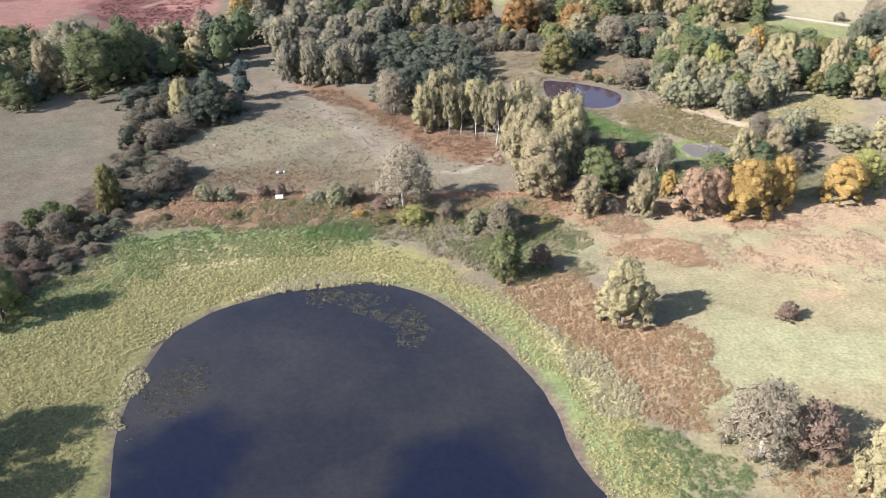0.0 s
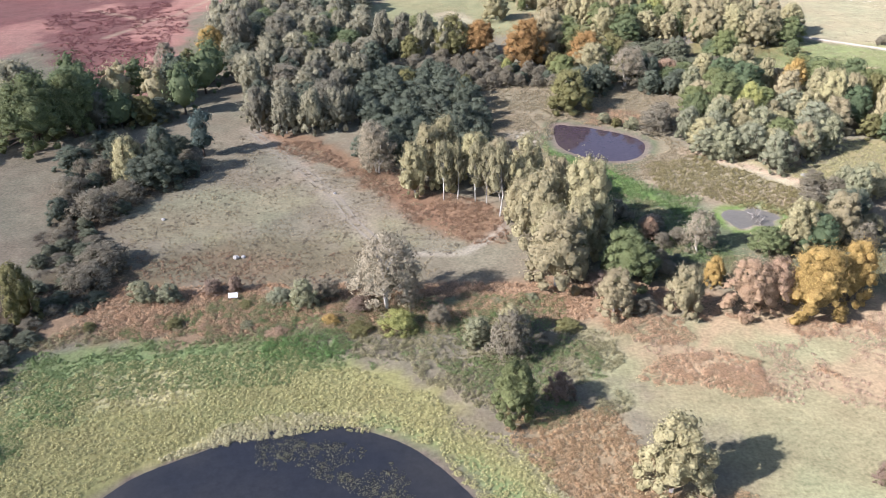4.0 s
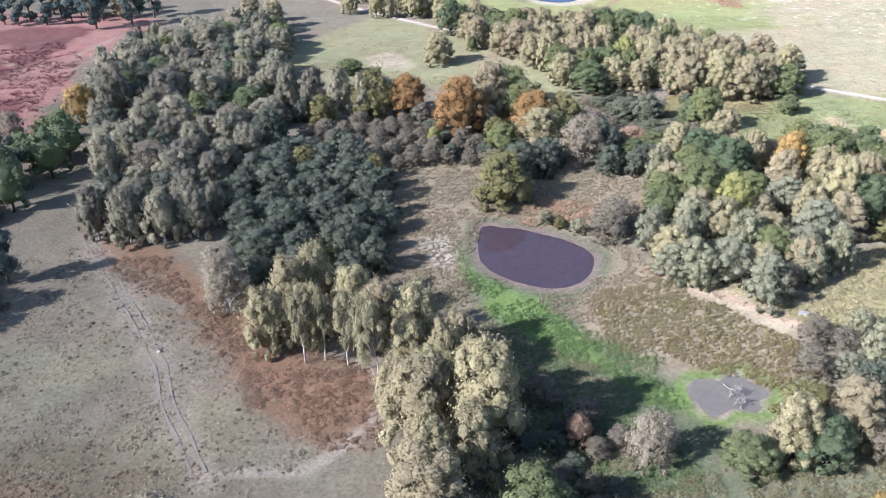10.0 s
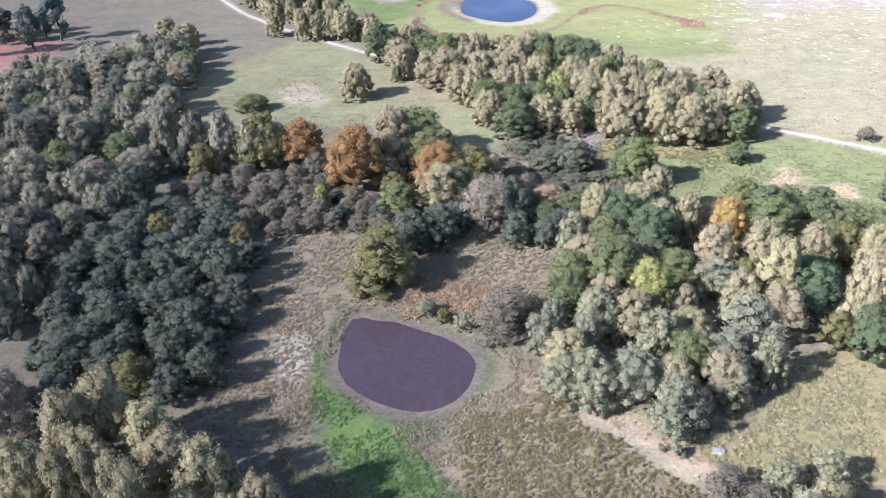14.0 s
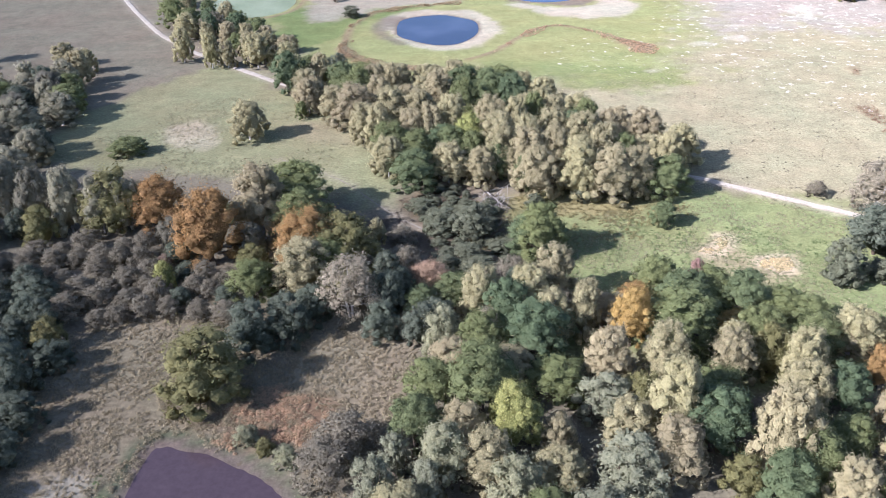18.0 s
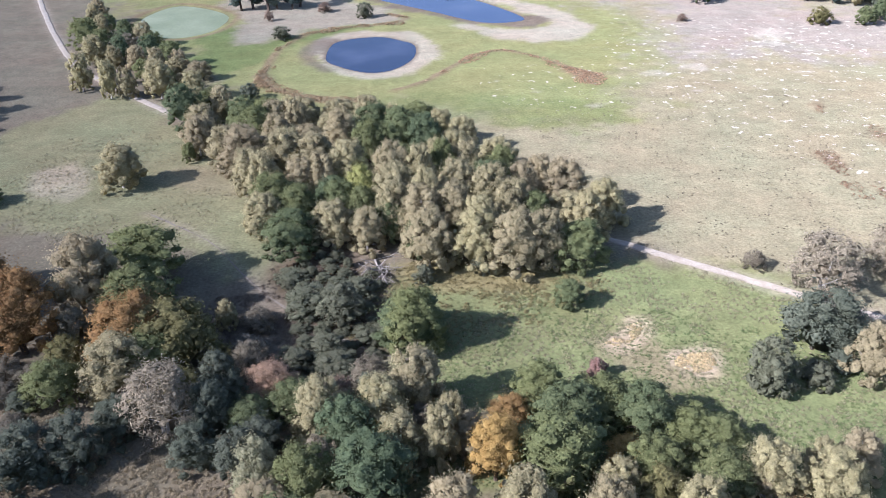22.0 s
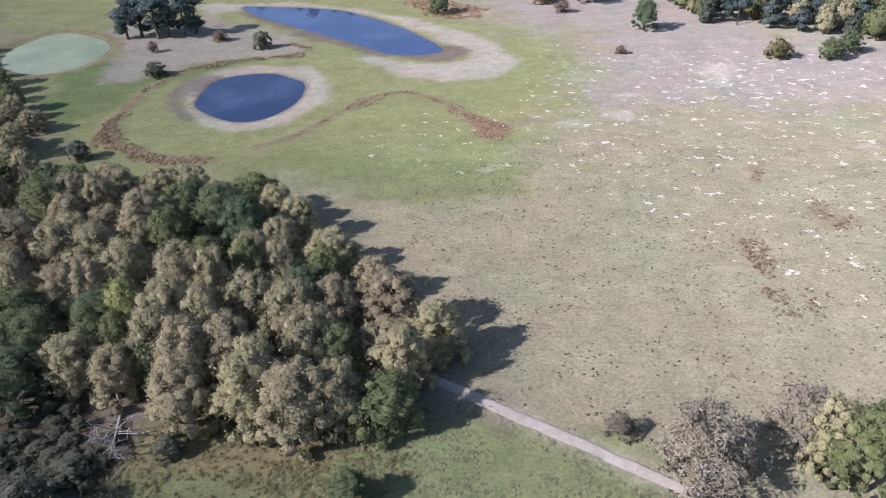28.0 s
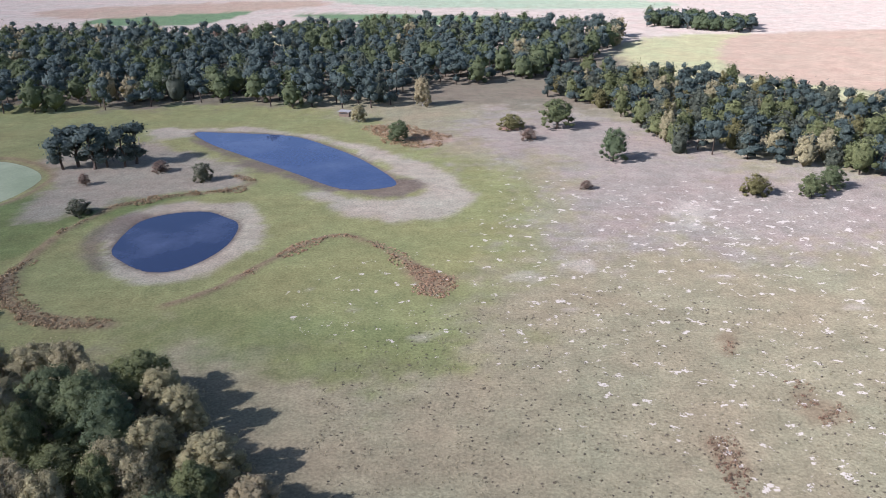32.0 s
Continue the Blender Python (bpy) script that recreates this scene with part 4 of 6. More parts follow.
plant("oak", 67.7, 220.3, 11.2, 10.0)
plant("birch", 84.5, 225.2, 9.9, 7.2)
plant("sallow", 83.1, 218.7, 7.4, 7.7)
plant("birch", 90.2, 213.7, 13.8, 8.0)
plant("birch", 91.8, 225.1, 10.3, 8.0)
plant("birch", 102.6, 230.5, 6.7, 5.9)
plant("olive", 106.5, 227.5, 8.4, 6.5)
plant("birch", 109.9, 224.6, 9.5, 7.2)
plant("birch", 101.3, 208.0, 13.8, 8.3)
plant("oak", 95.0, 212.5, 10.4, 8.7)
plant("oak", 104.2, 206.3, 9.3, 7.6)
plant("oak", 113.5, 219.3, 7.8, 6.9)
plant("yellow", 71.4, 212.9, 11.2, 6.9)
plant("oak", 59.5, 214.3, 8.3, 6.7)
plant("sallow", 62.9, 208.7, 9.0, 7.7)
plant("sallow", 55.0, 204.7, 8.0, 5.5)
plant("grey", 51.3, 213.3, 6.1, 8.1)
plant("sallow", 61.2, 204.6, 7.1, 4.8)
plant("birch", 76.5, 212.3, 6.8, 5.1)
plant("sallow", 70.8, 203.5, 8.7, 7.4)
plant("sallow", 83.8, 206.2, 8.6, 9.6)
plant("sallow", 78.9, 199.6, 7.6, 8.5)
plant("sallow", 66.0, 197.1, 6.9, 6.4)
plant("sallow", 60.1, 195.3, 7.9, 7.5)
plant("birch", 77.1, 194.4, 8.2, 6.2)
plant("sallow", 83.7, 197.7, 9.0, 6.4)
plant("sallow", 57.2, 209.9, 6.4, 4.3)
plant("olive", 96.4, 206.0, 5.9, 5.5)
plant("dullbirch", -35.8, 334.6, 8.8, 6.6)
plant("birch", -47.5, 373.5, 7.5, 8.5)
plant("birch", -38.5, 367.2, 7.4, 6.7)
plant("birch", -36.6, 357.0, 10.1, 8.7)
plant("oak", -27.9, 416.9, 10.3, 10.9)
plant("birch", -18.9, 400.3, 9.3, 8.6)
plant("grey", -12.9, 409.5, 7.0, 10.7)
plant("birch", -13.4, 376.1, 10.6, 7.1)
plant("birch", -3.5, 369.7, 11.0, 6.1)
plant("birch", 1.2, 369.5, 8.5, 6.1)
plant("birch", 9.8, 369.1, 10.7, 9.2)
plant("birch", 15.8, 384.4, 5.7, 8.1)
plant("oak", 22.5, 346.5, 12.0, 9.7)
plant("birch", 30.3, 350.3, 10.1, 7.1)
plant("willow", 33.1, 368.2, 4.7, 6.1)
plant("birch", 29.9, 331.1, 9.4, 7.8)
plant("oak", 28.6, 327.7, 4.7, 3.9)
plant("birch", 30.9, 332.5, 9.0, 8.5)
plant("birch", 42.4, 320.8, 11.0, 11.9)
plant("oak", 42.2, 333.5, 11.0, 9.9)
plant("birch", 45.6, 336.9, 11.0, 8.6)
plant("birch", 50.4, 336.8, 11.0, 7.2)
plant("birch", 50.8, 317.6, 11.0, 9.1)
plant("birch", 57.4, 317.5, 11.0, 10.4)
plant("birch", 56.1, 306.5, 10.0, 8.6)
plant("birch", 61.5, 327.0, 12.0, 9.5)
plant("oak", 67.8, 331.8, 12.0, 9.8)
plant("oak", 73.8, 329.9, 12.0, 11.1)
plant("oak", 79.2, 324.9, 12.0, 9.4)
plant("oak", 67.8, 322.1, 12.0, 8.0)
plant("birch", 64.9, 310.7, 12.0, 10.0)
plant("birch", 73.4, 309.1, 12.0, 9.9)
plant("birch", 78.6, 307.7, 12.0, 7.3)
plant("oak", 83.0, 311.6, 12.0, 6.3)
plant("birch", 87.7, 312.6, 11.0, 7.6)
plant("oak", 94.5, 312.1, 10.0, 7.6)
plant("yellow", 68.4, 299.3, 12.0, 8.1)
plant("birch", 74.3, 299.2, 12.0, 10.4)
plant("birch", 80.2, 296.7, 12.0, 8.0)
plant("birch", 85.8, 301.3, 12.0, 9.4)
plant("birch", 91.7, 298.8, 12.0, 9.3)
plant("birch", 97.6, 300.9, 11.0, 8.2)
plant("birch", 79.7, 289.1, 12.0, 9.8)
plant("birch", 74.9, 292.4, 12.0, 8.9)
plant("birch", 85.1, 290.1, 12.0, 8.8)
plant("birch", 89.6, 285.9, 12.0, 8.5)
plant("birch", 95.2, 292.0, 12.0, 8.9)
plant("birch", 105.5, 301.9, 11.0, 10.6)
plant("birch", 107.9, 289.6, 11.0, 7.7)
plant("oak", 99.0, 291.8, 10.0, 6.7)
plant("oak", 57.2, 286.5, 9.0, 10.8)
plant("oak", 57.4, 294.7, 10.0, 9.1)
plant("oak", 64.7, 296.8, 10.0, 8.1)
plant("oak", 68.9, 294.5, 10.0, 6.8)
plant("oak", 73.9, 291.2, 9.0, 6.7)
plant("birch", 80.9, 282.3, 11.0, 9.4)
plant("birch", 88.7, 282.1, 11.0, 9.4)
plant("birch", 95.6, 280.1, 12.0, 11.2)
plant("birch", 100.0, 281.9, 11.0, 8.3)
plant("oak", 105.7, 281.9, 9.0, 9.4)
plant("oak", 78.8, 286.1, 8.0, 5.4)
plant("birch", 49.0, 306.9, 11.0, 7.3)
plant("birch", 60.3, 306.6, 11.0, 7.3)
plant("oak", 79.1, 258.9, 11.0, 9.0)
plant("willow", 136.6, 258.9, 10.3, 13.8)
plant("greybirch", 142.9, 273.8, 10.3, 13.2)
plant("birch", 140.0, 250.9, 10.0, 7.7)
plant("gorse", 126.2, 250.0, 8.8, 7.6)
plant("gorse", 132.9, 250.9, 3.8, 5.0)
plant("red", 104.1, 252.8, 3.4, 3.0)
plant("grey", 134.6, 281.1, 3.5, 4.0)
plant("gorse", 67.1, 269.6, 3.4, 8.2)
plant("gorse", 69.8, 274.0, 3.0, 5.9)
plant("gorse", 68.5, 255.5, 2.7, 6.6)
plant("gorse", 74.5, 262.7, 1.9, 5.5)
plant("gorse", 58.5, 278.8, 1.8, 6.2)
plant("gorse", 72.2, 261.4, 2.4, 4.6)
plant("oak", 160.4, 271.9, 13.2, 8.0)
plant("birch", 157.4, 275.4, 10.8, 7.7)
plant("brown", 40.3, 462.4, 3.9, 5.9)
plant("brown", 22.5, 450.5, 3.8, 4.0)
plant("gorse", 31.0, 426.5, 4.5, 7.2)
plant("gorse", 55.3, 454.0, 5.8, 6.5)
plant("oak", 109.0, 495.4, 7.3, 8.4)
plant("birch", 115.5, 546.8, 11.7, 8.8)
plant("birch", 92.9, 522.9, 6.2, 7.2)
plant("olive", 147.6, 509.2, 6.0, 9.8)
plant("brown", 152.3, 495.7, 4.4, 6.6)
plant("oak", 163.5, 510.4, 11.1, 11.8)
plant("oak", 176.0, 471.1, 10.5, 9.4)
plant("brown", 163.7, 444.4, 2.8, 3.7)
plant("olive", 207.9, 438.8, 6.2, 8.3)
plant("oak", 222.0, 436.3, 6.9, 7.4)
plant("oak", 230.1, 443.1, 7.1, 7.7)
plant("oak", 23.1, 274.6, 3.8, 5.1)
plant("willow", 53.7, 243.2, 7.3, 5.9)
plant("gorse", 68.9, 253.2, 3.6, 6.5)
plant("birch", 51.3, 264.9, 5.1, 3.6)
plant("willow", 61.8, 237.8, 6.5, 6.9)
plant("oak", 72.1, 237.7, 9.8, 7.5)
plant("pine", 9.6, 465.9, 13.0, 11.3)
plant("pine", 13.4, 468.1, 13.1, 13.8)
plant("pine", 19.3, 465.7, 14.0, 13.6)
plant("pine", 22.2, 467.9, 12.7, 10.2)
plant("pine", 27.7, 467.8, 12.7, 10.2)
plant("pine", 29.9, 471.3, 12.7, 12.0)
plant("pine", -97.5, 360.3, 15.0, 11.0)
plant("pine", -86.0, 362.9, 14.5, 9.5)
plant("pine", -82.5, 375.0, 15.5, 10.0)
plant("olive", 3.6, 271.5, 12.5, 12.7)
plant("orange", 11.4, 271.3, 11.1, 11.5)
plant("orange", 23.7, 259.1, 14.4, 12.7)
plant("birch", 30.9, 267.3, 15.2, 12.3)
plant("oak", 35.2, 277.6, 10.9, 14.5)
plant("birch", 35.7, 272.7, 6.4, 5.1)
plant("orange", 40.2, 256.4, 11.6, 12.1)
plant("olive", 46.4, 255.6, 11.4, 13.1)
plant("birch", 40.9, 249.9, 9.6, 11.0)
plant("greybirch", 49.1, 241.9, 10.9, 10.3)
plant("willow", 54.8, 242.4, 8.5, 6.5)
plant("pink", 60.8, 248.8, 5.8, 7.7)
plant("oak", 32.9, 247.9, 7.4, 7.8)
plant("yellow", 18.2, 250.9, 5.5, 3.9)
plant("olive", 31.5, 224.0, 10.7, 12.7)
plant("willow", 35.5, 234.5, 8.4, 9.0)
plant("willow", 40.4, 236.7, 8.7, 7.3)
plant("willow", 59.6, 235.3, 7.2, 6.5)
plant("greybirch", 69.2, 234.0, 6.8, 4.3)
plant("birch", 82.8, 236.1, 9.8, 5.7)
plant("gold", 89.4, 234.1, 10.3, 6.7)
plant("birch", 100.8, 225.4, 9.0, 6.3)
plant("birch", 126.4, 234.0, 6.0, 4.5)
plant("orange", 119.3, 223.0, 8.1, 4.8)
plant("birch", 103.2, 213.0, 9.8, 6.8)
plant("oak", 106.1, 210.5, 7.7, 5.5)
plant("birch", 117.2, 214.6, 9.1, 5.7)
plant("oak", 109.8, 210.5, 7.6, 6.7)
plant("sallow", 62.7, 231.6, 9.2, 6.6)
plant("birch", 115.5, 208.0, 9.4, 7.1)
plant("oak", 99.9, 203.1, 9.0, 7.3)
plant("birch", 106.5, 202.3, 8.6, 7.3)
plant("oak", 112.2, 202.2, 7.7, 6.7)
plant("grey", 10.3, 124.2, 8.1, 6.6)
plant("sallow", 5.9, 127.6, 4.7, 4.1)
plant("gold", -15.3, 132.5, 1.8, 2.9)
plant("brown", 25.7, 141.6, 3.7, 4.6)
plant("grey", 30.7, 135.5, 3.2, 5.1)
plant("yellow", -5.1, 130.8, 3.6, 5.6)
plant("grey", 0.6, 132.4, 3.6, 4.3)
plant("brown", -34.6, 140.9, 2.7, 3.8)
plant("sallow", -23.9, 138.4, 2.7, 4.5)
plant("brown", -11.5, 135.9, 2.7, 4.4)
plant("birch", 119.4, 231.2, 8.3, 7.6)
plant("birch", 125.8, 229.5, 8.4, 7.5)
plant("birch", 130.7, 234.2, 6.6, 6.4)
plant("oak", 116.1, 237.8, 5.7, 7.4)
plant("greybirch", 155.3, 278.6, 9.5, 9.4)
plant("oak", 157.7, 274.3, 8.2, 6.1)
plant("oak", 38.8, 265.4, 11.2, 11.3)
plant("olive", 47.5, 259.2, 7.9, 8.1)
plant("oak", 43.9, 252.7, 8.9, 9.5)
plant("grey", 55.7, 265.3, 3.4, 5.8)
plant("grey", 56.2, 258.1, 3.3, 6.1)
plant("gorse", 62.6, 255.3, 3.3, 5.9)
plant("gorse", 67.2, 258.0, 3.8, 6.1)
plant("gorse", 70.0, 252.5, 3.3, 4.5)
plant("gorse", 80.2, 277.7, 3.4, 4.0)
plant("gorse", 89.5, 281.0, 3.9, 4.1)
plant("oak", 77.4, 340.3, 9.0, 11.5)
plant("gold", 76.5, 141.5, 9.4, 9.4)
plant("yellow", 82.5, 146.5, 9.0, 8.4)
plant("sallow", 38.6, 215.2, 2.8, 3.4)
plant("sallow", 44.2, 211.2, 3.2, 3.6)
plant("olive", 41.2, 213.4, 2.2, 2.8)
plant("sallow", 89.1, 168.1, 5.9, 9.9)
plant("birch", 94.9, 165.6, 8.1, 7.3)


# ---- thickets and woods ----
def fill(polygon, spacing, mix, high, wide, seed, gap=0.32):
    """Plant an area with trees of several kinds, keeping clear of those that stand there."""
    rng = np.random.RandomState(seed)
    p = np.array(polygon, float)
    (x0, y0), (x1, y1) = p.min(0), p.max(0)
    kinds, weights = list(mix), np.array(list(mix.values()), float)
    for _ in range(int((x1 - x0) * (y1 - y0) / spacing**2 * 5)):
        x, y = rng.uniform(x0, x1), rng.uniform(y0, y1)
        if not inside(np.array([x]), np.array([y]), p)[0]:
            continue
        w = rng.uniform(*wide)
        if any(math.hypot(x - a, y - b) < max(gap * (w + c), spacing * 0.8) for a, b, c in STANDING):
            continue
        plant(kinds[rng.choice(len(kinds), p=weights / weights.sum())], x, y, rng.uniform(*high), w)


fill([(-43, 211), (-18, 208), (-23, 237), (-17, 256), (-23, 275), (-27, 320), (-35, 354), (-60, 330), (-66, 290), (-60, 262), (-48, 235)], 5.2,
     {"dullbirch": 0.66, "willow": 0.24, "oak": 0.1}, (7, 10), (7.5, 11), 1)
fill([(-17, 192), (-6, 192), (10, 196), (10, 230), (-1, 252), (-16, 252), (-23, 234), (-17, 209)], 4.2, {"willow": 0.92, "olive": 0.08}, (5, 7.5), (5, 7.5), 2)
fill([(-19, 255), (-1, 266), (26, 259), (31, 241), (12, 239), (-7, 250)], 3.4, {"grey": 0.75, "willow": 0.2, "brown": 0.05}, (2.8, 4.6), (4, 6), 3)
fill([(-19, 270), (11, 267), (28, 262), (54, 253), (58, 240), (48, 238), (31, 251), (14, 260)], 4.4, {"dullbirch": 0.3, "olive": 0.3, "willow": 0.25, "greybirch": 0.15}, (5, 9), (5, 7), 4)
fill([(54, 201), (60, 220), (60, 236), (67, 242), (92, 247), (121, 241), (113, 215), (98, 211), (86, 202), (74, 188), (67, 189), (56, 198)], 4.6,
     {"birch": 0.55, "oak": 0.22, "sallow": 0.18, "olive": 0.05}, (6, 9.5), (7, 9.5), 5)
fill([(41, 242), (58, 256), (76, 252), (83, 241), (72, 226), (61, 223), (58, 235)], 4.2, {"grey": 0.3, "willow": 0.4, "oak": 0.2, "brown": 0.1}, (3.5, 7), (4.5, 7), 6)
fill([(-67, 159), (-69, 175), (-61, 183), (-47, 185), (-51, 199), (-76, 201), (-78, 190)], 4.0, {"willow": 0.5, "grey": 0.5}, (3, 5.5), (4, 7), 7)
fill([(-62, 132), (-64, 143), (-51, 145), (-51, 136)], 3.0, {"grey": 0.5, "gorse": 0.5}, (1.6, 2.6), (3, 4.5), 8)
fill([(-71, 100), (-81, 120), (-70, 131), (-65, 131), (-65, 120), (-65, 109), (-65, 100)], 4.0, {"grey": 0.5, "oak": 0.3, "brown": 0.2}, (2.5, 5), (4, 6), 9)
fill([(17, 360), (30, 326), (45, 311), (54, 286), (67, 286), (86, 285), (95, 278), (109, 284), (113, 296), (100, 319), (83, 337), (48, 350)], 5.2,
     {"birch": 0.68, "oak": 0.32}, (7.5, 10), (8, 10.5), 10)
fill([(59, 156), (73, 154), (86, 180), (72, 178), (67, 167)], 4.0, {"sallow": 0.5, "birch": 0.3, "grey": 0.2}, (3, 6), (4, 6.5), 11)
fill([(30, 162), (42, 159), (39, 147), (32, 144), (28, 159)], 3.2, {"grey": 0.4, "willow": 0.6}, (1.6, 3), (3, 4.5), 12)
fill([(56, 279), (63, 287), (73, 279), (74, 258), (66, 253)], 2.5, {"gorse": 1.0}, (1.0, 1.9), (2.2, 3.6), 13)

fill([(-6, 178), (4, 176), (12, 168), (16, 160), (16, 150), (22, 147), (28, 156), (26, 168), (16, 182), (0, 187)], 4.2, {"birch": 1.0}, (10, 13), (6.5, 8.5), 14, 0.3)

fill([(-58, 131), (-33, 141), (-14, 141), (14, 141), (20, 132), (14, 126), (-6, 127), (-30, 131)], 5.6, {"sallow": 0.35, "grey": 0.2, "olive": 0.25, "pink": 0.2}, (0.8, 1.5), (2.4, 4.4), 15, 0.26)

fill([(-25, 408), (10, 372), (22, 366), (16, 384), (-14, 425), (-40, 455)], 7.0, {"birch": 0.8, "oak": 0.2}, (6, 9), (6, 8), 16)

fill([(-65, 146), (-68, 163), (-67, 174), (-59, 180), (-57, 171), (-60, 163), (-58, 153), (-51, 147), (-59, 144)], 3.2, {"gorse": 0.55, "grey": 0.45}, (1.4, 2.6), (3, 4.6), 17, 0.28)
fill([(-65, 109), (-62, 120), (-63, 132), (-60, 138), (-56, 132), (-58, 120), (-60, 111)], 3.4, {"gorse": 0.4, "brown": 0.35, "grey": 0.25}, (1.4, 2.6), (3, 4.6), 18, 0.28)


def stand(name, label, polygon, spacing, mix, high, wide, seed, clusters=150, size=0.5):
    """Woodland far from the path, all of it one piece: small trunks and crowns of leaf clusters."""
    rng = np.random.RandomState(seed)
    p = np.array(polygon, float)
    (x0, y0), (x1, y1) = p.min(0), p.max(0)
    kinds, weights = list(mix), np.array(list(mix.values()), float)
    verts, faces, slots, spots, normals, start = [], [], [], [], [], 0
    for _ in range(int((x1 - x0) * (y1 - y0) / spacing**2 * 4)):
        x, y = rng.uniform(x0, x1), rng.uniform(y0, y1)
        if not inside(np.array([x]), np.array([y]), p)[0] or any(math.hypot(x - a, y - b) < spacing * 0.8 for a, b in spots):
            continue
        if any(math.hypot(x - a, y - b) < 0.4 * c for a, b, c in STANDING):
            continue
        spots.append((x, y))
        k = rng.choice(len(kinds), p=weights / weights.sum())
        h, w = rng.uniform(*high), rng.uniform(*wide)
        lobes = []
        clumps = lobes_of(KINDS[kinds[k]][3], rng)
        for c, r in clumps[: -1 : 3 if len(clumps) > 20 else 2] + clumps[-1:]:
            lobes.append(((c[0] * w / 8 + x, c[1] * w / 8 + y, c[2] * h / 10), tuple(1.2 * q * s for q, s in zip(r, (w / 8, w / 8, h / 10)))))
        leaf, way = cards(rng, lobes, clusters * 2, size * 0.75, 1.1, 0.0)
        normals.append(way)
        verts.append(leaf)
        faces.append(np.arange(len(leaf)).reshape(-1, 3) + start)
        slots += [k] * (len(leaf) // 3)
        start += len(leaf)
        for c, r in lobes:
            verts.append(np.array(c) + ROUGH_V * np.array(r) * 0.9 * (1 + rng.normal(scale=0.08, size=(len(ROUGH_V), 1))))
            normals.append(ROUGH_V)
            faces.append(ROUGH_F + start)
            slots += [k] * len(ROUGH_F)
            start += len(ROUGH_V)
        tv, tf = [], []
        tube(tv, tf, [(x, y, -0.2), (x + rng.normal() * 0.2, y, h * 0.4), (x, y, h * 0.75)], [0.28, 0.2, 0.08], 5)
        verts.append(np.array(tv))
        normals.append(np.array(tv) - (x, y, 0))
        normals[-1][:, 2] = 0
        split = np.array([(f[0], f[i], f[i + 1]) for f in tf for i in range(1, len(f) - 1)])
        faces.append(split + start)
        slots += [len(kinds)] * len(split)
        start += len(tv)
    mesh = soft_mesh(name, np.concatenate(verts), np.concatenate(faces), np.concatenate(normals), [LEAVES[kind] for kind in kinds] + [BARK_BROWN])
    mesh.polygons.foreach_set("material_index", slots)
    return tagged(new(name, mesh), label, "woodland", kind="stuff")


stand("west_woodland", "mixed birch and oak woodland beside the red heath",
      [(-62, 258), (-76, 300), (-72, 328), (-58, 345), (-35, 356), (-60, 330), (-66, 290)], 6.0, {"dullbirch": 0.6, "oak": 0.25, "willow": 0.15}, (7, 10), (6, 9), 21, 420, 0.3)
stand("oak_woodland", "dark oak woodland with birch at its edge",
      [(-150, 180), (-99, 190), (-82, 208), (-62, 218), (-58, 250), (-68, 250), (-80, 232), (-96, 236), (-120, 238), (-160, 236)], 7.5,
      {"oak": 0.6, "birch": 0.2, "willow": 0.2}, (8, 13), (7, 11), 22, 420, 0.34)
stand("pine_woodland", "dark pine woodland along the far side of the ponds",
      [(-200, 530), (-26, 540), (37, 552), (83, 541), (105, 545), (108, 577), (139, 587), (163, 599), (212, 674), (230, 730), (127, 750), (43, 735), (16, 690), (-59, 720), (-230, 700)], 8.5,
      {"pine": 0.6, "oak": 0.25, "willow": 0.12, "birch": 0.03}, (10, 14), (8, 11), 23, 170, 0.55)
stand("heath_edge_woodland", "pine, oak and thorn woodland at the edge of the heath",
      [(164, 564), (190, 525), (198, 478), (214, 470), (249, 453), (270, 448), (330, 470), (330, 505), (286, 526), (262, 550), (228, 592), (180, 612)], 6.5,
      {"pine": 0.45, "oak": 0.25, "olive": 0.1, "birch": 0.08, "willow": 0.12}, (6, 11), (6, 9), 24, 260, 0.42)
stand("field_copse", "square copse of dark trees between ploughed fields", [(251, 764), (306, 731), (319, 768), (261, 800)], 6.0, {"oak": 0.7, "pine": 0.3}, (7, 9), (8, 10), 25, 110, 0.7)
stand("north_thicket", "thorn thicket behind the pine woodland", [(-20, 740), (40, 765), (90, 745), (70, 725), (30, 735)], 9, {"brown": 0.5, "oak": 0.3, "grey": 0.2}, (5, 8), (7, 9), 26, 100, 0.7)
stand("heath_pines", "stand of pines on the red heath", [(-135, 360), (-95, 372), (-85, 385), (-125, 392)], 6.5, {"pine": 0.8, "birch": 0.2}, (8, 11), (6, 8), 27, 300, 0.4)

# ---- low growth ----
def height_at(x, y):
    i, j = np.searchsorted(gx, x).clip(0, len(gx) - 1), np.searchsorted(gy, y).clip(0, len(gy) - 1)
    return HEIGHT.reshape(len(gy), len(gx))[j, i]


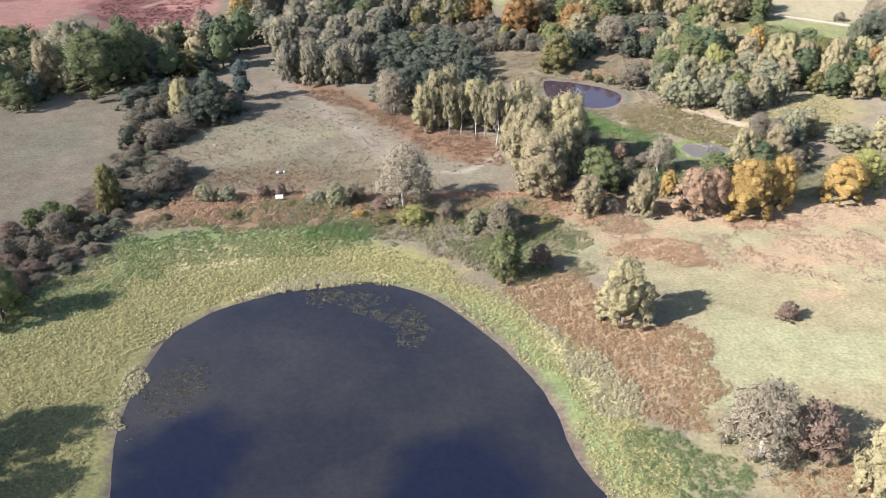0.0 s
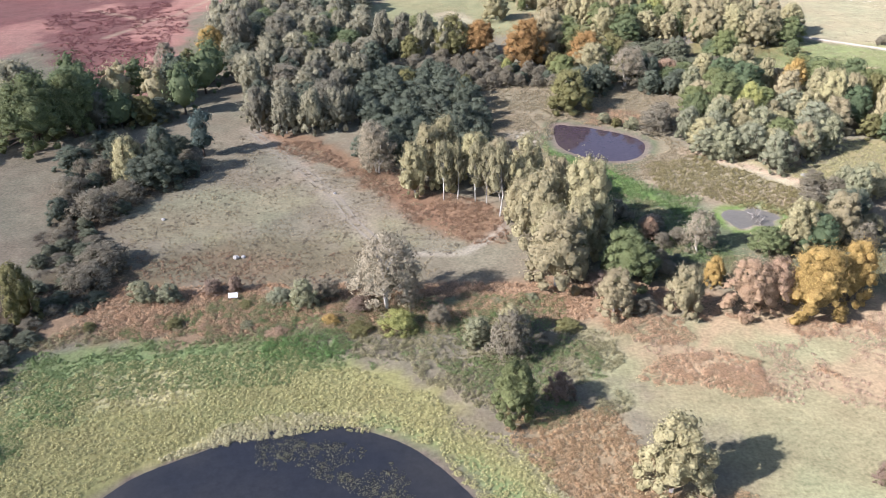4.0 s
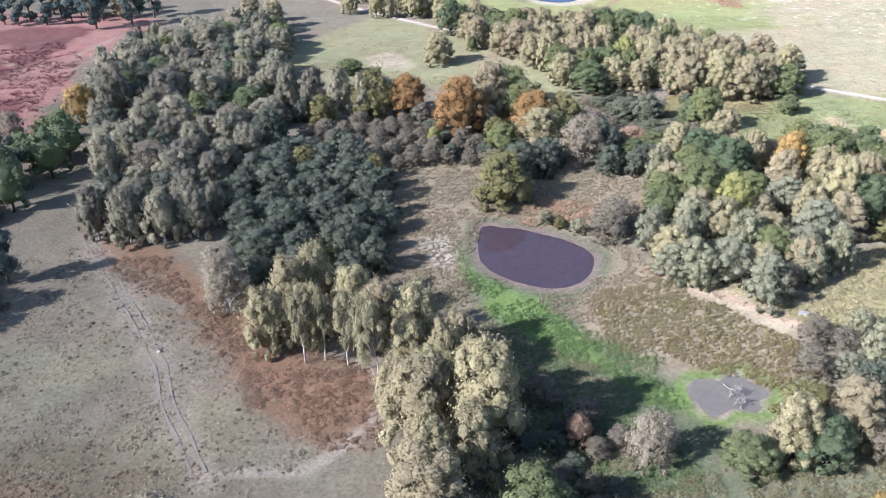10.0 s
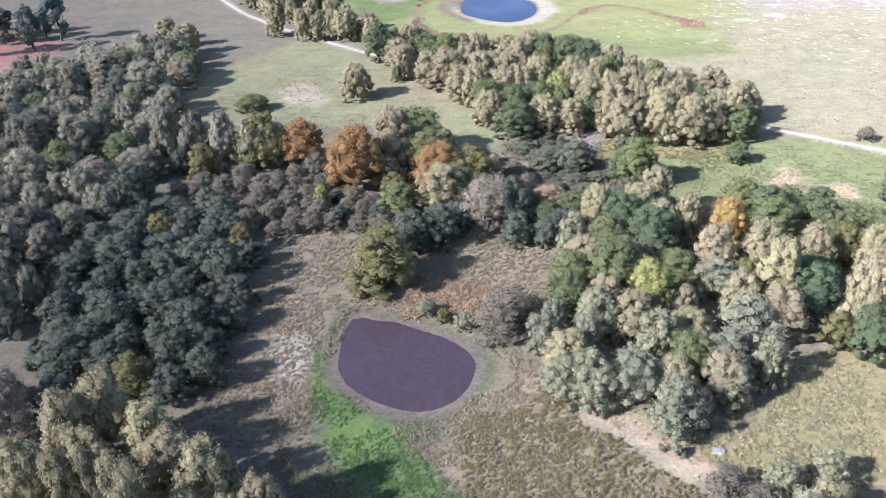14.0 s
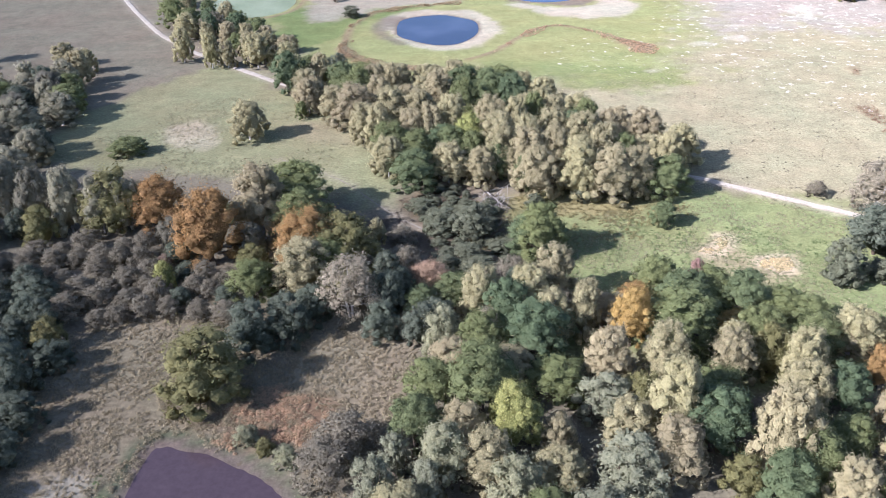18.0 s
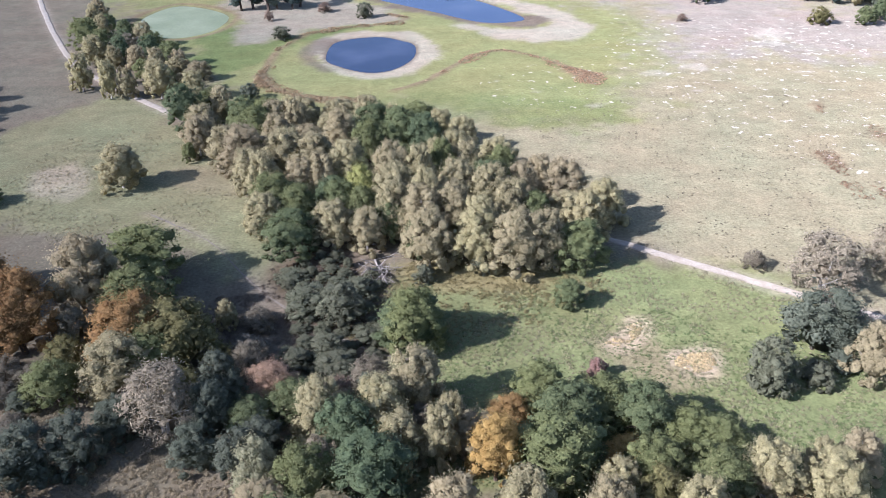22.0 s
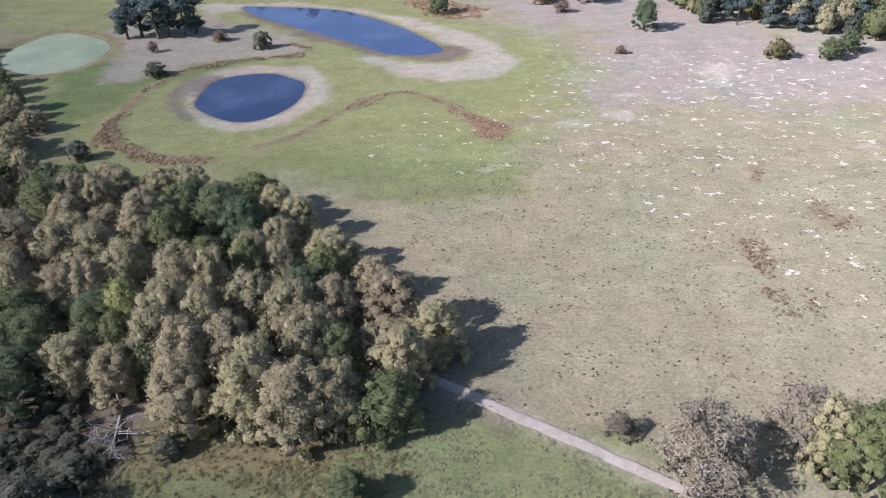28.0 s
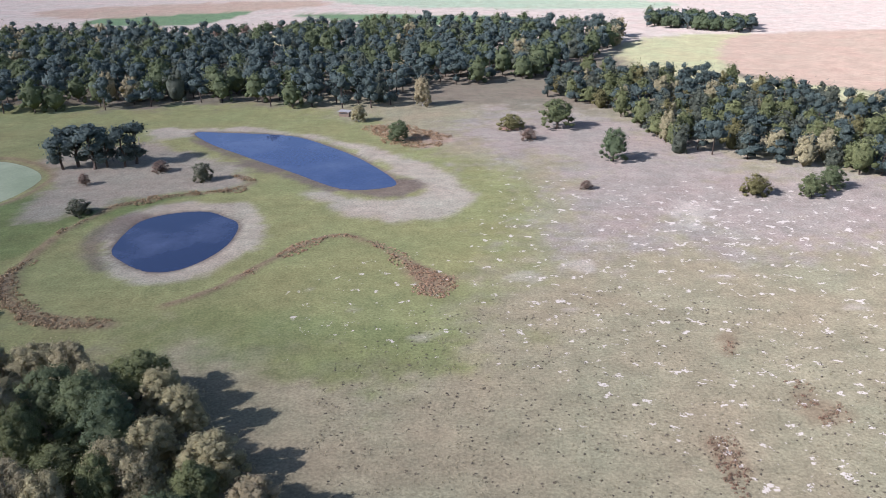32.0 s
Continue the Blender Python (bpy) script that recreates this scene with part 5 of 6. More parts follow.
def tufts(name, label, category, polygon, per_m2, mat, width, high, blades, seed, size=0.15, stretch=1.6, upright=1.0, patchy=0.2, level=None):
    """Countless clumps over an area: bracken, heather, rushes or grass."""
    rng, blades, size, per_m2 = np.random.RandomState(seed), int(blades * 3.6), size * 0.42, per_m2 * 1.9
    p = np.array(polygon, float)
    (x0, y0), (x1, y1) = p.min(0), p.max(0)
    n = int((x1 - x0) * (y1 - y0) * per_m2)
    x, y = rng.uniform(x0, x1, n), rng.uniform(y0, y1, n)
    wild = 0.6 * value_noise(x, y, 6.0, seed) + 0.5 * value_noise(x, y, 2.2, seed + 1)
    keep = (depth_in(x, y, p) + 2.5 * value_noise(x, y, 5.0, seed + 2) > 0) & (wild > patchy - 0.5)
    x, y = x[keep], y[keep]
    n = len(x)
    z = height_at(x, y) if level is None else np.full(n, level)
    s = rng.uniform(0.6, 1.3, (n, 1)) * (1 + 0.45 * value_noise(x, y, 1.7, seed + 5)[:, None])
    way = rng.normal(size=(n, blades, 3))
    way[:, :, 2] = np.abs(way[:, :, 2])
    way /= np.linalg.norm(way, axis=2, keepdims=True)
    pos = np.stack([x, y, z], 1)[:, None] + way * np.array([width, width, high]) * s[:, None] * rng.uniform(0.6, 1.05, (n, blades, 1))
    normal = way + np.array([0, 0, 1.1]) + rng.normal(scale=0.3, size=way.shape)
    normal /= np.linalg.norm(normal, axis=2, keepdims=True)
    along = rng.normal(size=way.shape) + np.array([0, 0, upright])
    along -= normal * (along * normal).sum(2, keepdims=True)
    along /= np.linalg.norm(along, axis=2, keepdims=True)
    side = np.cross(normal, along)
    q = size * rng.uniform(0.6, 1.3, (n, blades, 1))
    corners = np.stack([pos + along * q * stretch * a + side * q * b for a, b in ((-0.9, -0.8), (-0.8, 0.8), (1.3, 0.0))], 2)
    v = corners.reshape(-1, 3)
    soft = way * 0.6 + np.array([0, 0, 0.6]) + rng.normal(scale=0.18, size=way.shape)
    mesh = soft_mesh(name, v, np.arange(len(v)).reshape(-1, 3)[:, ::-1], np.repeat(soft.reshape(-1, 3), 3, 0), [mat])
    return tagged(new(name, mesh), label, category, kind="stuff")


FERN = foliage("bracken_fronds", lin(144, 124, 88), lin(194, 160, 122), lin(170, 140, 104))
FERN_PINK = foliage("dry_bracken_fronds", lin(162, 136, 112), lin(198, 172, 144), lin(180, 154, 126))
FERN_RUST = foliage("rust_bracken_fronds", lin(150, 122, 96), lin(200, 168, 132), lin(176, 146, 112))
VIVID = foliage("nettle_leaves", lin(78, 106, 58), lin(126, 150, 88), lin(100, 128, 70))
DEAD_GRASS = foliage("dead_grass_blades", lin(190, 168, 122), lin(232, 214, 168), lin(212, 192, 146))
FERN_DARK = foliage("dark_bracken_fronds", lin(122, 97, 76), lin(170, 140, 110), lin(146, 118, 92))
HEATH = foliage("heather_sprigs", lin(82, 74, 62), lin(126, 114, 98), lin(104, 94, 80))
SEDGE = foliage("sedge_blades", lin(150, 145, 96), lin(192, 184, 134), lin(172, 165, 114))
GREEN = foliage("marsh_leaves", lin(88, 104, 64), lin(134, 148, 94), lin(110, 126, 78))
REED = foliage("pale_reeds", lin(156, 148, 112), lin(206, 196, 156), lin(180, 172, 132))
RUSH = foliage("rush_stems", lin(106, 100, 64), lin(166, 152, 106), lin(136, 126, 84))
FEN = foliage("fen_grass_blades", lin(122, 110, 84), lin(178, 164, 130), lin(150, 136, 108))
SCRUB = foliage("mixed_scrub", lin(108, 104, 74), lin(164, 154, 116), lin(136, 130, 94))
RED = foliage("red_heather_sprigs", lin(92, 56, 54), lin(150, 104, 98), lin(120, 80, 76))
WEED = foliage("floating_weed_leaves", lin(66, 66, 52), lin(108, 104, 80), lin(88, 86, 66), 0.1)
FERN_BANK = foliage("bank_heather_sprigs", lin(136, 118, 88), lin(188, 162, 122), lin(162, 138, 104))
LAWN = foliage("grass_tussock_blades", lin(130, 124, 94), lin(168, 160, 126), lin(150, 142, 110))

tufts("bracken", "rust-brown bracken above the pond shore", "bracken", [(9, 112), (23, 114), (28, 101), (39, 95), (36, 80), (33, 76), (27, 79), (22, 89), (14, 101)], 2.8, FERN, 0.42, 0.45, 5, 31, patchy=-0.3)
tufts("bracken", "rust-brown bracken along the bank", "bracken", [(-62, 131), (-49, 142), (-33, 144), (-14, 143), (13, 144), (45, 141), (41, 134), (14, 133), (-14, 131), (-36, 130), (-49, 129)], 2.6, FERN_RUST, 0.42, 0.5, 6, 32, patchy=0.1)
tufts("bracken", "pinkish dry bracken in the grass", "bracken", [(26, 129), (45, 126), (91, 147), (92, 112), (70, 108), (46, 116)], 1.5, FERN_PINK, 0.4, 0.3, 5, 33, 0.13, patchy=0.45)
tufts("bracken", "dark red-brown bracken under the birches", "bracken", [(-40, 207), (-28, 206), (-9, 189), (1, 178), (14, 168), (13, 157), (6, 157), (-4, 167), (-18, 185)], 1.2, FERN_DARK, 0.58, 0.42, 8, 34, patchy=0.1)
tufts("bracken", "bracken by the fen", "bracken", [(34, 222), (47, 226), (48, 216), (37, 213)], 2.0, FERN_RUST, 0.52, 0.42, 8, 35)
tufts("heather", "dark heather and scrub along the field edge", "heather", [(-84, 114), (-75, 122), (-70, 134), (-66, 146), (-51, 149), (-49, 143), (-60, 131), (-63, 120), (-65, 108), (-71, 94)], 0.9, HEATH, 0.6, 0.8, 8, 36, patchy=0.1)
tufts("heather", "dark heather on the field edge", "heather", [(-68, 156), (-71, 177), (-61, 188), (-47, 190), (-57, 172), (-61, 158)], 0.9, HEATH, 0.6, 0.8, 8, 37, patchy=0.0)
tufts("scrub", "mixed green and brown scrub on the bank", "scrub", [(-60, 127), (-30, 139), (-10, 141), (14, 140), (26, 126), (22, 112), (10, 110), (-4, 122), (-20, 128), (-40, 129)], 2.2, SCRUB, 0.45, 0.55, 6, 38, patchy=0.2)
tufts("marsh_plants", "green marsh plants beside the pond", "marsh plants", [(-66, 96), (-63, 112), (-54, 124), (-37, 130), (-12, 128), (-8, 122), (-20, 120), (-43, 117), (-51, 105)], 2.6, GREEN, 0.3, 0.36, 5, 39, 0.13, patchy=0.1)
tufts("sedge", "pale sedge tussocks round the near pond", "sedge", [(-68, 60), (-68, 99), (-54, 121), (-24, 127), (-8, 121), (9, 109), (20, 92), (28, 72), (26, 62), (20, 64), (18.5, 74), (15, 86), (8.5, 97), (0, 106), (-11, 112.5), (-23, 111), (-34.5, 105), (-38.5, 100), (-41.5, 93), (-41.8, 76), (-38.5, 62)], 3.2, SEDGE, 0.26, 0.34, 4, 40, 0.12, 1.9, 1.4, -0.4)
tufts("reeds", "pale straw-coloured reeds along the shore", "reeds", [(12.5, 101), (17, 98), (21.5, 90), (26, 82), (24.5, 77), (20.5, 80), (16.5, 88.5)], 3.2, REED, 0.32, 0.6, 6, 41, 0.15, 2.6, 1.6, -0.1)
tufts("reeds", "pale reed fringe at the water's edge", "reeds", [(-42.5, 76), (-42, 93), (-38.5, 101), (-34, 105), (-22.5, 111.2), (-12.5, 113), (-4, 110), (-4.5, 108.8), (-12.8, 111.3), (-22, 109.4), (-33, 103.4), (-36.8, 99.6), (-39.9, 93), (-40.2, 76)], 5.0, REED, 0.26, 0.4, 5, 42, 0.12, 2.4, 1.6, -0.6)
tufts("scrub", "grey-green scrub on the near shore", "scrub", [(22, 76), (30, 78), (36, 66), (30, 58), (24, 62)], 1.4, GREEN, 0.52, 0.42, 8, 43, patchy=0.1)
tufts("bracken", "brown bracken under the thin birch", "bracken", [(36, 68), (44, 73), (50, 70), (48, 62), (40, 62)], 1.2, FERN, 0.52, 0.42, 8, 44, patchy=0.2)
tufts("rushes", "brown-green rush bed beside the pools", "rushes", [(43, 190), (54, 196), (64, 187), (73, 175), (70, 165), (64, 169), (53, 171), (45, 178)], 3.0, RUSH, 0.3, 0.5, 5, 45, 0.14, 2.0, 1.4, -0.3)
tufts("fen_grass", "dry brown fen grass round the peaty pond", "fen grass", [(6, 190), (10, 214), (8, 238), (28, 247), (60, 237), (57, 214), (47, 213), (40, 217), (28, 217), (22, 203), (24, 194), (16, 186)], 2.4, FEN, 0.3, 0.4, 5, 46, 0.13, 1.8, 1.3, -0.15)
tufts("grass_tussocks", "yellow-green rough grass on the old fen edge", "grass", [(54, 200), (60, 196), (72, 184), (84, 176), (96, 184), (104, 206), (92, 206), (80, 192), (68, 188)], 1.1, SEDGE, 0.4, 0.3, 6, 66, 0.15, 1.8, 1.2, 0.0)
tufts("marsh_plants", "bright green sedge and grass beside the peaty pond", "marsh plants", [(22, 210), (24.4, 203), (26.5, 196.5), (30.5, 192.6), (35, 189.4), (38.5, 184), (42.5, 177.5), (46, 172.5), (51, 169.5), (51.5, 164), (46, 164), (42.5, 171), (36, 177), (29, 184.5), (26, 191), (22.5, 200)], 2.6, VIVID, 0.32, 0.3, 5, 80, 0.13, 1.6, 1.0, 0.0)
tufts("fen_grass", "brown sedge and rushes round the silty rim", "fen grass", [(36, 190.5), (40.5, 190.2), (44.5, 192.8), (48, 198), (48.6, 203), (46.5, 208.5), (43, 212.3), (38, 215), (28, 217.5), (30, 220), (40, 219), (48, 213), (54, 203), (55, 196), (48, 187), (41, 183), (37, 186)], 2.4, FEN, 0.34, 0.36, 5, 81, 0.13, 1.8, 1.3, -0.3)
tufts("scrub", "dull green and brown growth in the wet hollow", "scrub", [(24, 192), (28, 184), (36, 176), (43, 168), (46, 158), (42, 150), (32, 152), (28, 166), (20, 184)], 1.6, SCRUB, 0.45, 0.45, 6, 82, patchy=0.2)
tufts("wet_plants", "dark green plants in the wet hollow", "marsh plants", [(26, 196), (31, 188), (44, 180), (53, 168), (48, 152), (34, 150), (29, 172)], 1.7, GREEN, 0.5, 0.4, 6, 47, patchy=0.1)
tufts("scrub", "low scrub between the willows and the fen", "scrub", [(12, 164), (18, 178), (12, 196), (24, 194), (30, 176), (30, 160), (22, 152)], 0.8, SCRUB, 0.6, 0.8, 8, 48, patchy=0.2)
tufts("scrub", "tall grass and scrub by the trodden path", "scrub", [(54, 197), (66, 186), (82, 178), (92, 184), (102, 204), (88, 200), (76, 188), (66, 192)], 0.6, LAWN, 0.5, 0.5, 6, 49, patchy=0.3)
tufts("red_heather", "dark red heather on the open heath", "heather", [(-138, 322), (-104, 345), (-88, 322), (-84, 288), (-80, 246), (-100, 252), (-122, 290)], 0.5, RED, 0.6, 0.45, 4, 50, 0.28, patchy=0.3)
tufts("heather", "dark heather under the gorse", "heather", [(52, 283), (64, 290), (76, 279), (76, 256), (66, 250), (60, 264)], 0.8, HEATH, 0.52, 0.42, 7, 51, patchy=0.2)
tufts("grass_tussocks", "yellowish rough grass beside the track wood", "grass", [(72, 283), (84, 289), (100, 284), (110, 276), (100, 270), (86, 272), (76, 272)], 0.9, RUSH, 0.4, 0.35, 6, 52, 0.14, 1.8, 1.3, 0.1)
tufts("grass_tussocks", "short dry grass over the old field", "grass", [(-60, 200), (-40, 208), (-8, 182), (6, 158), (0, 148), (-14, 144), (-60, 146)], 0.8, FEN, 0.3, 0.1, 4, 85, 0.14, 1.5, 0.6, 0.2)
tufts("bracken", "sparse brown bracken on the field edge", "bracken", [(-58, 147), (-40, 156), (-20, 156), (-6, 150), (-14, 144), (-54, 144)], 0.8, FERN_DARK, 0.4, 0.3, 5, 86, 0.14, patchy=0.55)
tufts("scrub", "rough scrub behind the autumn oaks", "scrub", [(28, 150), (50, 153), (72, 157), (90, 164), (94, 153), (80, 146), (66, 141), (40, 144)], 1.8, SCRUB, 0.5, 0.5, 6, 87, patchy=0.1)
tufts("grass_tussocks", "dry grass tussocks scattered over the field", "grass", [(-60, 200), (-40, 208), (-8, 180), (6, 156), (-14, 144), (-60, 146)], 0.22, HEATH, 0.35, 0.25, 5, 53, 0.16, 1.3, 0.6, 0.45)
tufts("grass_tussocks", "grass tussocks in the green meadow", "grass", [(76, 250), (98, 280), (117, 290), (150, 262), (146, 236), (86, 230)], 1.3, LAWN, 0.3, 0.14, 4, 54, 0.13, 1.5, 0.6, 0.25)
tufts("grass_tussocks", "green tussocks in the damp meadow", "grass", [(76, 250), (98, 276), (114, 276), (140, 256), (140, 238), (86, 232)], 1.4, GREEN, 0.3, 0.14, 4, 83, 0.12, 1.5, 0.6, 0.3)
tufts("grass_tussocks", "rough grass in the woodland clearing", "grass", [(-24, 306), (-6, 340), (14, 348), (40, 318), (44, 296), (14, 292), (50, 284), (44, 282)], 0.6, LAWN, 0.3, 0.14, 4, 84, 0.15, 1.4, 0.6, 0.3)
tufts("grass_tussocks", "small tussocks on the open grass heath", "grass", [(112, 296), (150, 268), (240, 280), (240, 360), (140, 380), (100, 345)], 0.3, LAWN, 0.2, 0.08, 3, 55, 0.13, 1.3, 0.6, 0.2)
tufts("heather", "brown heather along the old bank", "heather", [(69.5, 373), (75, 379), (79.5, 384.5), (84.5, 394.5), (89.5, 403), (97, 411), (102, 412), (111, 405), (118, 396), (128, 387), (124, 379), (119, 382), (117, 393), (109.5, 403), (101.5, 409.8), (97.5, 409), (90.8, 401.2), (86, 393), (81, 382.5), (76, 377), (71, 372.5)], 1.4, FERN_RUST, 0.3, 0.22, 5, 56, 0.2, patchy=-0.3)
tufts("heather", "brown heather on the bank round the pasture", "heather", [(64, 460), (71, 453), (68, 444), (51, 438.8), (39, 431), (35, 420), (33, 410), (33, 393), (33.5, 385), (37, 379), (35, 377), (30.5, 385), (30.8, 393), (30.8, 410), (33, 421), (37, 433.5), (50.5, 441.4), (66.5, 446.5), (69, 452), (63, 458)], 1.6, FERN_BANK, 0.34, 0.35, 5, 57, 0.2, patchy=-0.2)
tufts("heather", "brown heather at the pasture's corner", "heather", [(31, 387), (37, 379), (45.5, 371.5), (52, 368.3), (62, 367.5), (62, 364.5), (51, 365), (43.5, 368), (34, 376)], 1.3, FERN_BANK, 0.4, 0.35, 5, 58, 0.2, patchy=-0.1)
tufts("bracken", "rust bracken by the far pond", "bracken", [(95, 517), (111, 516), (128, 502), (121, 486), (104, 494)], 0.5, FERN, 0.7, 0.6, 6, 59, 0.3, patchy=0.0)


tufts("marsh_plants", "dark green nettles and brambles along the bank", "marsh plants", [(-52, 129), (-30, 139), (-6, 141), (18, 138), (24, 120), (12, 110), (0, 122), (-20, 127)], 2.0, GREEN, 0.5, 0.5, 6, 60, patchy=0.45)

tufts("pond_weed", "olive-brown floating weed on the dark pond", "pond weed", [(-21, 109), (-7, 106.5), (1, 98), (-3, 94), (-10, 99), (-16, 103)], 1.0, WEED, 0.8, 0.02, 4, 61, 0.16, 1.8, 0.0, 0.3, level=LEVEL + 0.03)
tufts("pond_weed", "pale floating weed near the shore", "pond weed", [(-39.5, 80), (-36, 92), (-31, 90), (-32, 80), (-36, 74), (-39, 74)], 0.8, WEED, 0.8, 0.02, 4, 62, 0.16, 1.8, 0.0, 0.45, level=LEVEL + 0.03)
tufts("heather", "small patch of brown heather on the open heath", "heather", [(176, 363), (179, 363), (176, 354), (174, 356)], 1.0, FERN_DARK, 0.4, 0.3, 6, 63)
tufts("heather", "patch of brown heather on the open heath", "heather", [(182, 346), (188, 340), (187, 335), (181, 334)], 0.7, FERN_DARK, 0.4, 0.3, 6, 64, patchy=0.3)
tufts("heather", "patch of brown heather on the open heath", "heather", [(164.5, 331), (167.5, 330), (168.5, 322), (165, 316), (163.5, 321), (164.5, 326)], 1.2, FERN_DARK, 0.4, 0.3, 6, 65, patchy=0.1)
tufts("heather", "patch of brown heather on the open heath", "heather", [(162, 315), (167, 314), (170, 308), (167, 305), (161, 307)], 1.0, FERN_DARK, 0.4, 0.3, 6, 67, patchy=0.2)
tufts("nettles", "bright green nettle bed below the bank", "nettles", [(-24, 126), (-22, 129), (-18, 130), (-11, 128), (-10, 126), (-16, 124), (-22, 124)], 2.0, VIVID, 0.6, 0.9, 8, 70, patchy=-0.3)
tufts("bracken", "mound of rust-brown bracken in short grass", "bracken", [(27, 119), (31, 125), (40, 126), (45, 123), (45, 119), (46, 116), (39, 117), (32, 119)], 1.9, FERN_RUST, 0.6, 0.5, 8, 71, patchy=-0.1)
tufts("bracken", "rust-brown bracken at the foot of the birches", "bracken", [(23, 134), (29, 134), (36, 134), (38, 129), (34, 126), (28, 127), (24, 130)], 1.8, FERN_RUST, 0.6, 0.5, 8, 72, patchy=0.0)
tufts("bracken", "rust-brown bracken below the autumn oaks", "bracken", [(43, 135), (54, 134), (66, 134), (65, 129), (60, 130), (53, 130), (48, 132)], 1.7, FERN_RUST, 0.6, 0.45, 8, 73, patchy=0.0)
tufts("bracken", "patch of pinkish bracken in short grass", "bracken", [(50, 124), (55, 123), (57, 119), (56, 116), (52, 118), (50, 121)], 1.7, FERN_RUST, 0.55, 0.42, 8, 74, patchy=0.05)
tufts("dead_grass", "pale flattened dead grass in the meadow", "grass", [(116.4, 259.1), (121.4, 258.6), (121.3, 254.8), (118.1, 253.5), (115.3, 256.3)], 3.6, DEAD_GRASS, 0.5, 0.1, 6, 75, 0.16, 3.4, 0.0, -0.1)
tufts("dead_grass", "torn pale dead grass in the meadow", "grass", [(106.2, 260.7), (110, 263.8), (111.3, 266.5), (113.8, 265.9), (112.2, 261.7), (109.5, 258.7)], 2.8, DEAD_GRASS, 0.45, 0.1, 6, 79, 0.15, 3.0, 0.0, 0.1)
tufts("heather", "dark heather and bramble in the shade of oaks", "heather", [(45.6, 271.1), (51.0, 274.1), (60.9, 269.8), (67.7, 264.1), (68.6, 258.0), (63.3, 255.3), (56.6, 253.5), (49.6, 259.2)], 1.3, HEATH, 0.6, 0.6, 8, 76, patchy=-0.1)
tufts("grass_tussocks", "yellow-brown rough grass round the gorse", "grass", [(56.2, 276.5), (64.3, 282.8), (73.5, 276.3), (84.6, 272.8), (98.0, 278.7), (98.1, 267.1), (90.3, 265.7), (83.8, 258.8), (73.4, 261.5), (64.0, 268.2)], 1.2, RUSH, 0.4, 0.35, 6, 77, 0.14, 1.8, 1.3, 0.0)
tufts("heather", "small dark heather tufts dotted over the open heath", "heather", [(112, 296), (150, 268), (240, 280), (240, 360), (150, 385), (104, 360)], 0.09, HEATH, 0.2, 0.18, 4, 78, 0.16, 1.3, 0.6, 0.2)


def gravel(name, a, b_):
    m, nodes, l, bsdf = material(name)
    geo = nodes.new("ShaderNodeNewGeometry")
    fine, broad = noise_node(nodes, l, 5.0, 6, 0.7, geo.outputs["Position"]), noise_node(nodes, l, 0.5, 4, 0.6, geo.outputs["Position"])
    colour = mixed(nodes, l, span(nodes, l, broad.outputs[0], 0.35, 0.7, 0, 0.8), a, b_)
    l.new(mixed(nodes, l, 1.0, colour, span(nodes, l, fine.outputs[0], 0.3, 0.7, 0.8, 1.2), "MULTIPLY"), bsdf.inputs["Base Color"])
    bsdf.inputs["Roughness"].default_value, bsdf.inputs["Diffuse Roughness"].default_value = 0.95, 1.0
    return m


def track(name, label, line, half, mat, shift=0.0, ragged=0.12, worn=False):
    """A trodden or gravelled way that lies on the turf, with uneven edges and a low crown."""
    p = np.array(line, float)
    far_along = np.r_[0, np.cumsum(np.hypot(*np.diff(p, axis=0).T))]
    s = np.arange(0, far_along[-1], 0.8)
    c = np.stack([np.interp(s, far_along, p[:, k]) for k in (0, 1)], 1)
    c = np.stack([np.convolve(np.pad(c[:, k], 6, mode="edge"), np.ones(13) / 13, "valid") for k in (0, 1)], 1)
    d = np.gradient(c, axis=0)
    d /= np.linalg.norm(d, axis=1, keepdims=True)
    side = np.stack([-d[:, 1], d[:, 0]], 1)
    c = c + side * (shift + 0.15 * value_noise(s, s * 0 + 9, 9.0, 73)[:, None])
    edge = ragged * value_noise(s, s * 0, 2.0, 71), ragged * value_noise(s, s * 0 + 50, 2.0, 72)
    rows = ((-1.2, -0.2), (-1.0, 0.04), (-0.45, 0.02), (0.0, 0.06), (0.45, 0.02), (1.0, 0.04), (1.2, -0.2))
    thin = np.ones(len(s))
    if worn:
        rows, thin = ((-1.0, -0.04), (0.0, -0.03), (1.0, -0.04)), np.clip(0.75 + 0.7 * value_noise(s, s * 0 + 30, 5.0, 74), 0.15, 1.2)
    verts, faces, n = [], [], len(rows)
    for k in range(len(s)):
        for w, up in rows:
            q = c[k] + side[k] * (w * half * thin[k] + (edge[0][k] if w < -0.5 else edge[1][k] if w > 0.5 else 0))
            verts.append((q[0], q[1], up + 0.1 + height_at(q[0], q[1])))
    for k in range(len(s) - 1):
        for w in range(n - 1):
            a = k * n + w
            faces.append((a, a + n, a + n + 1, a + 1))
    mesh = bpy.data.meshes.new(name)
    mesh.from_pydata(verts, [], faces, shade_flat=False)
    mesh.materials.append(mat)
    return tagged(new(name, mesh), label, "track", kind="structure")


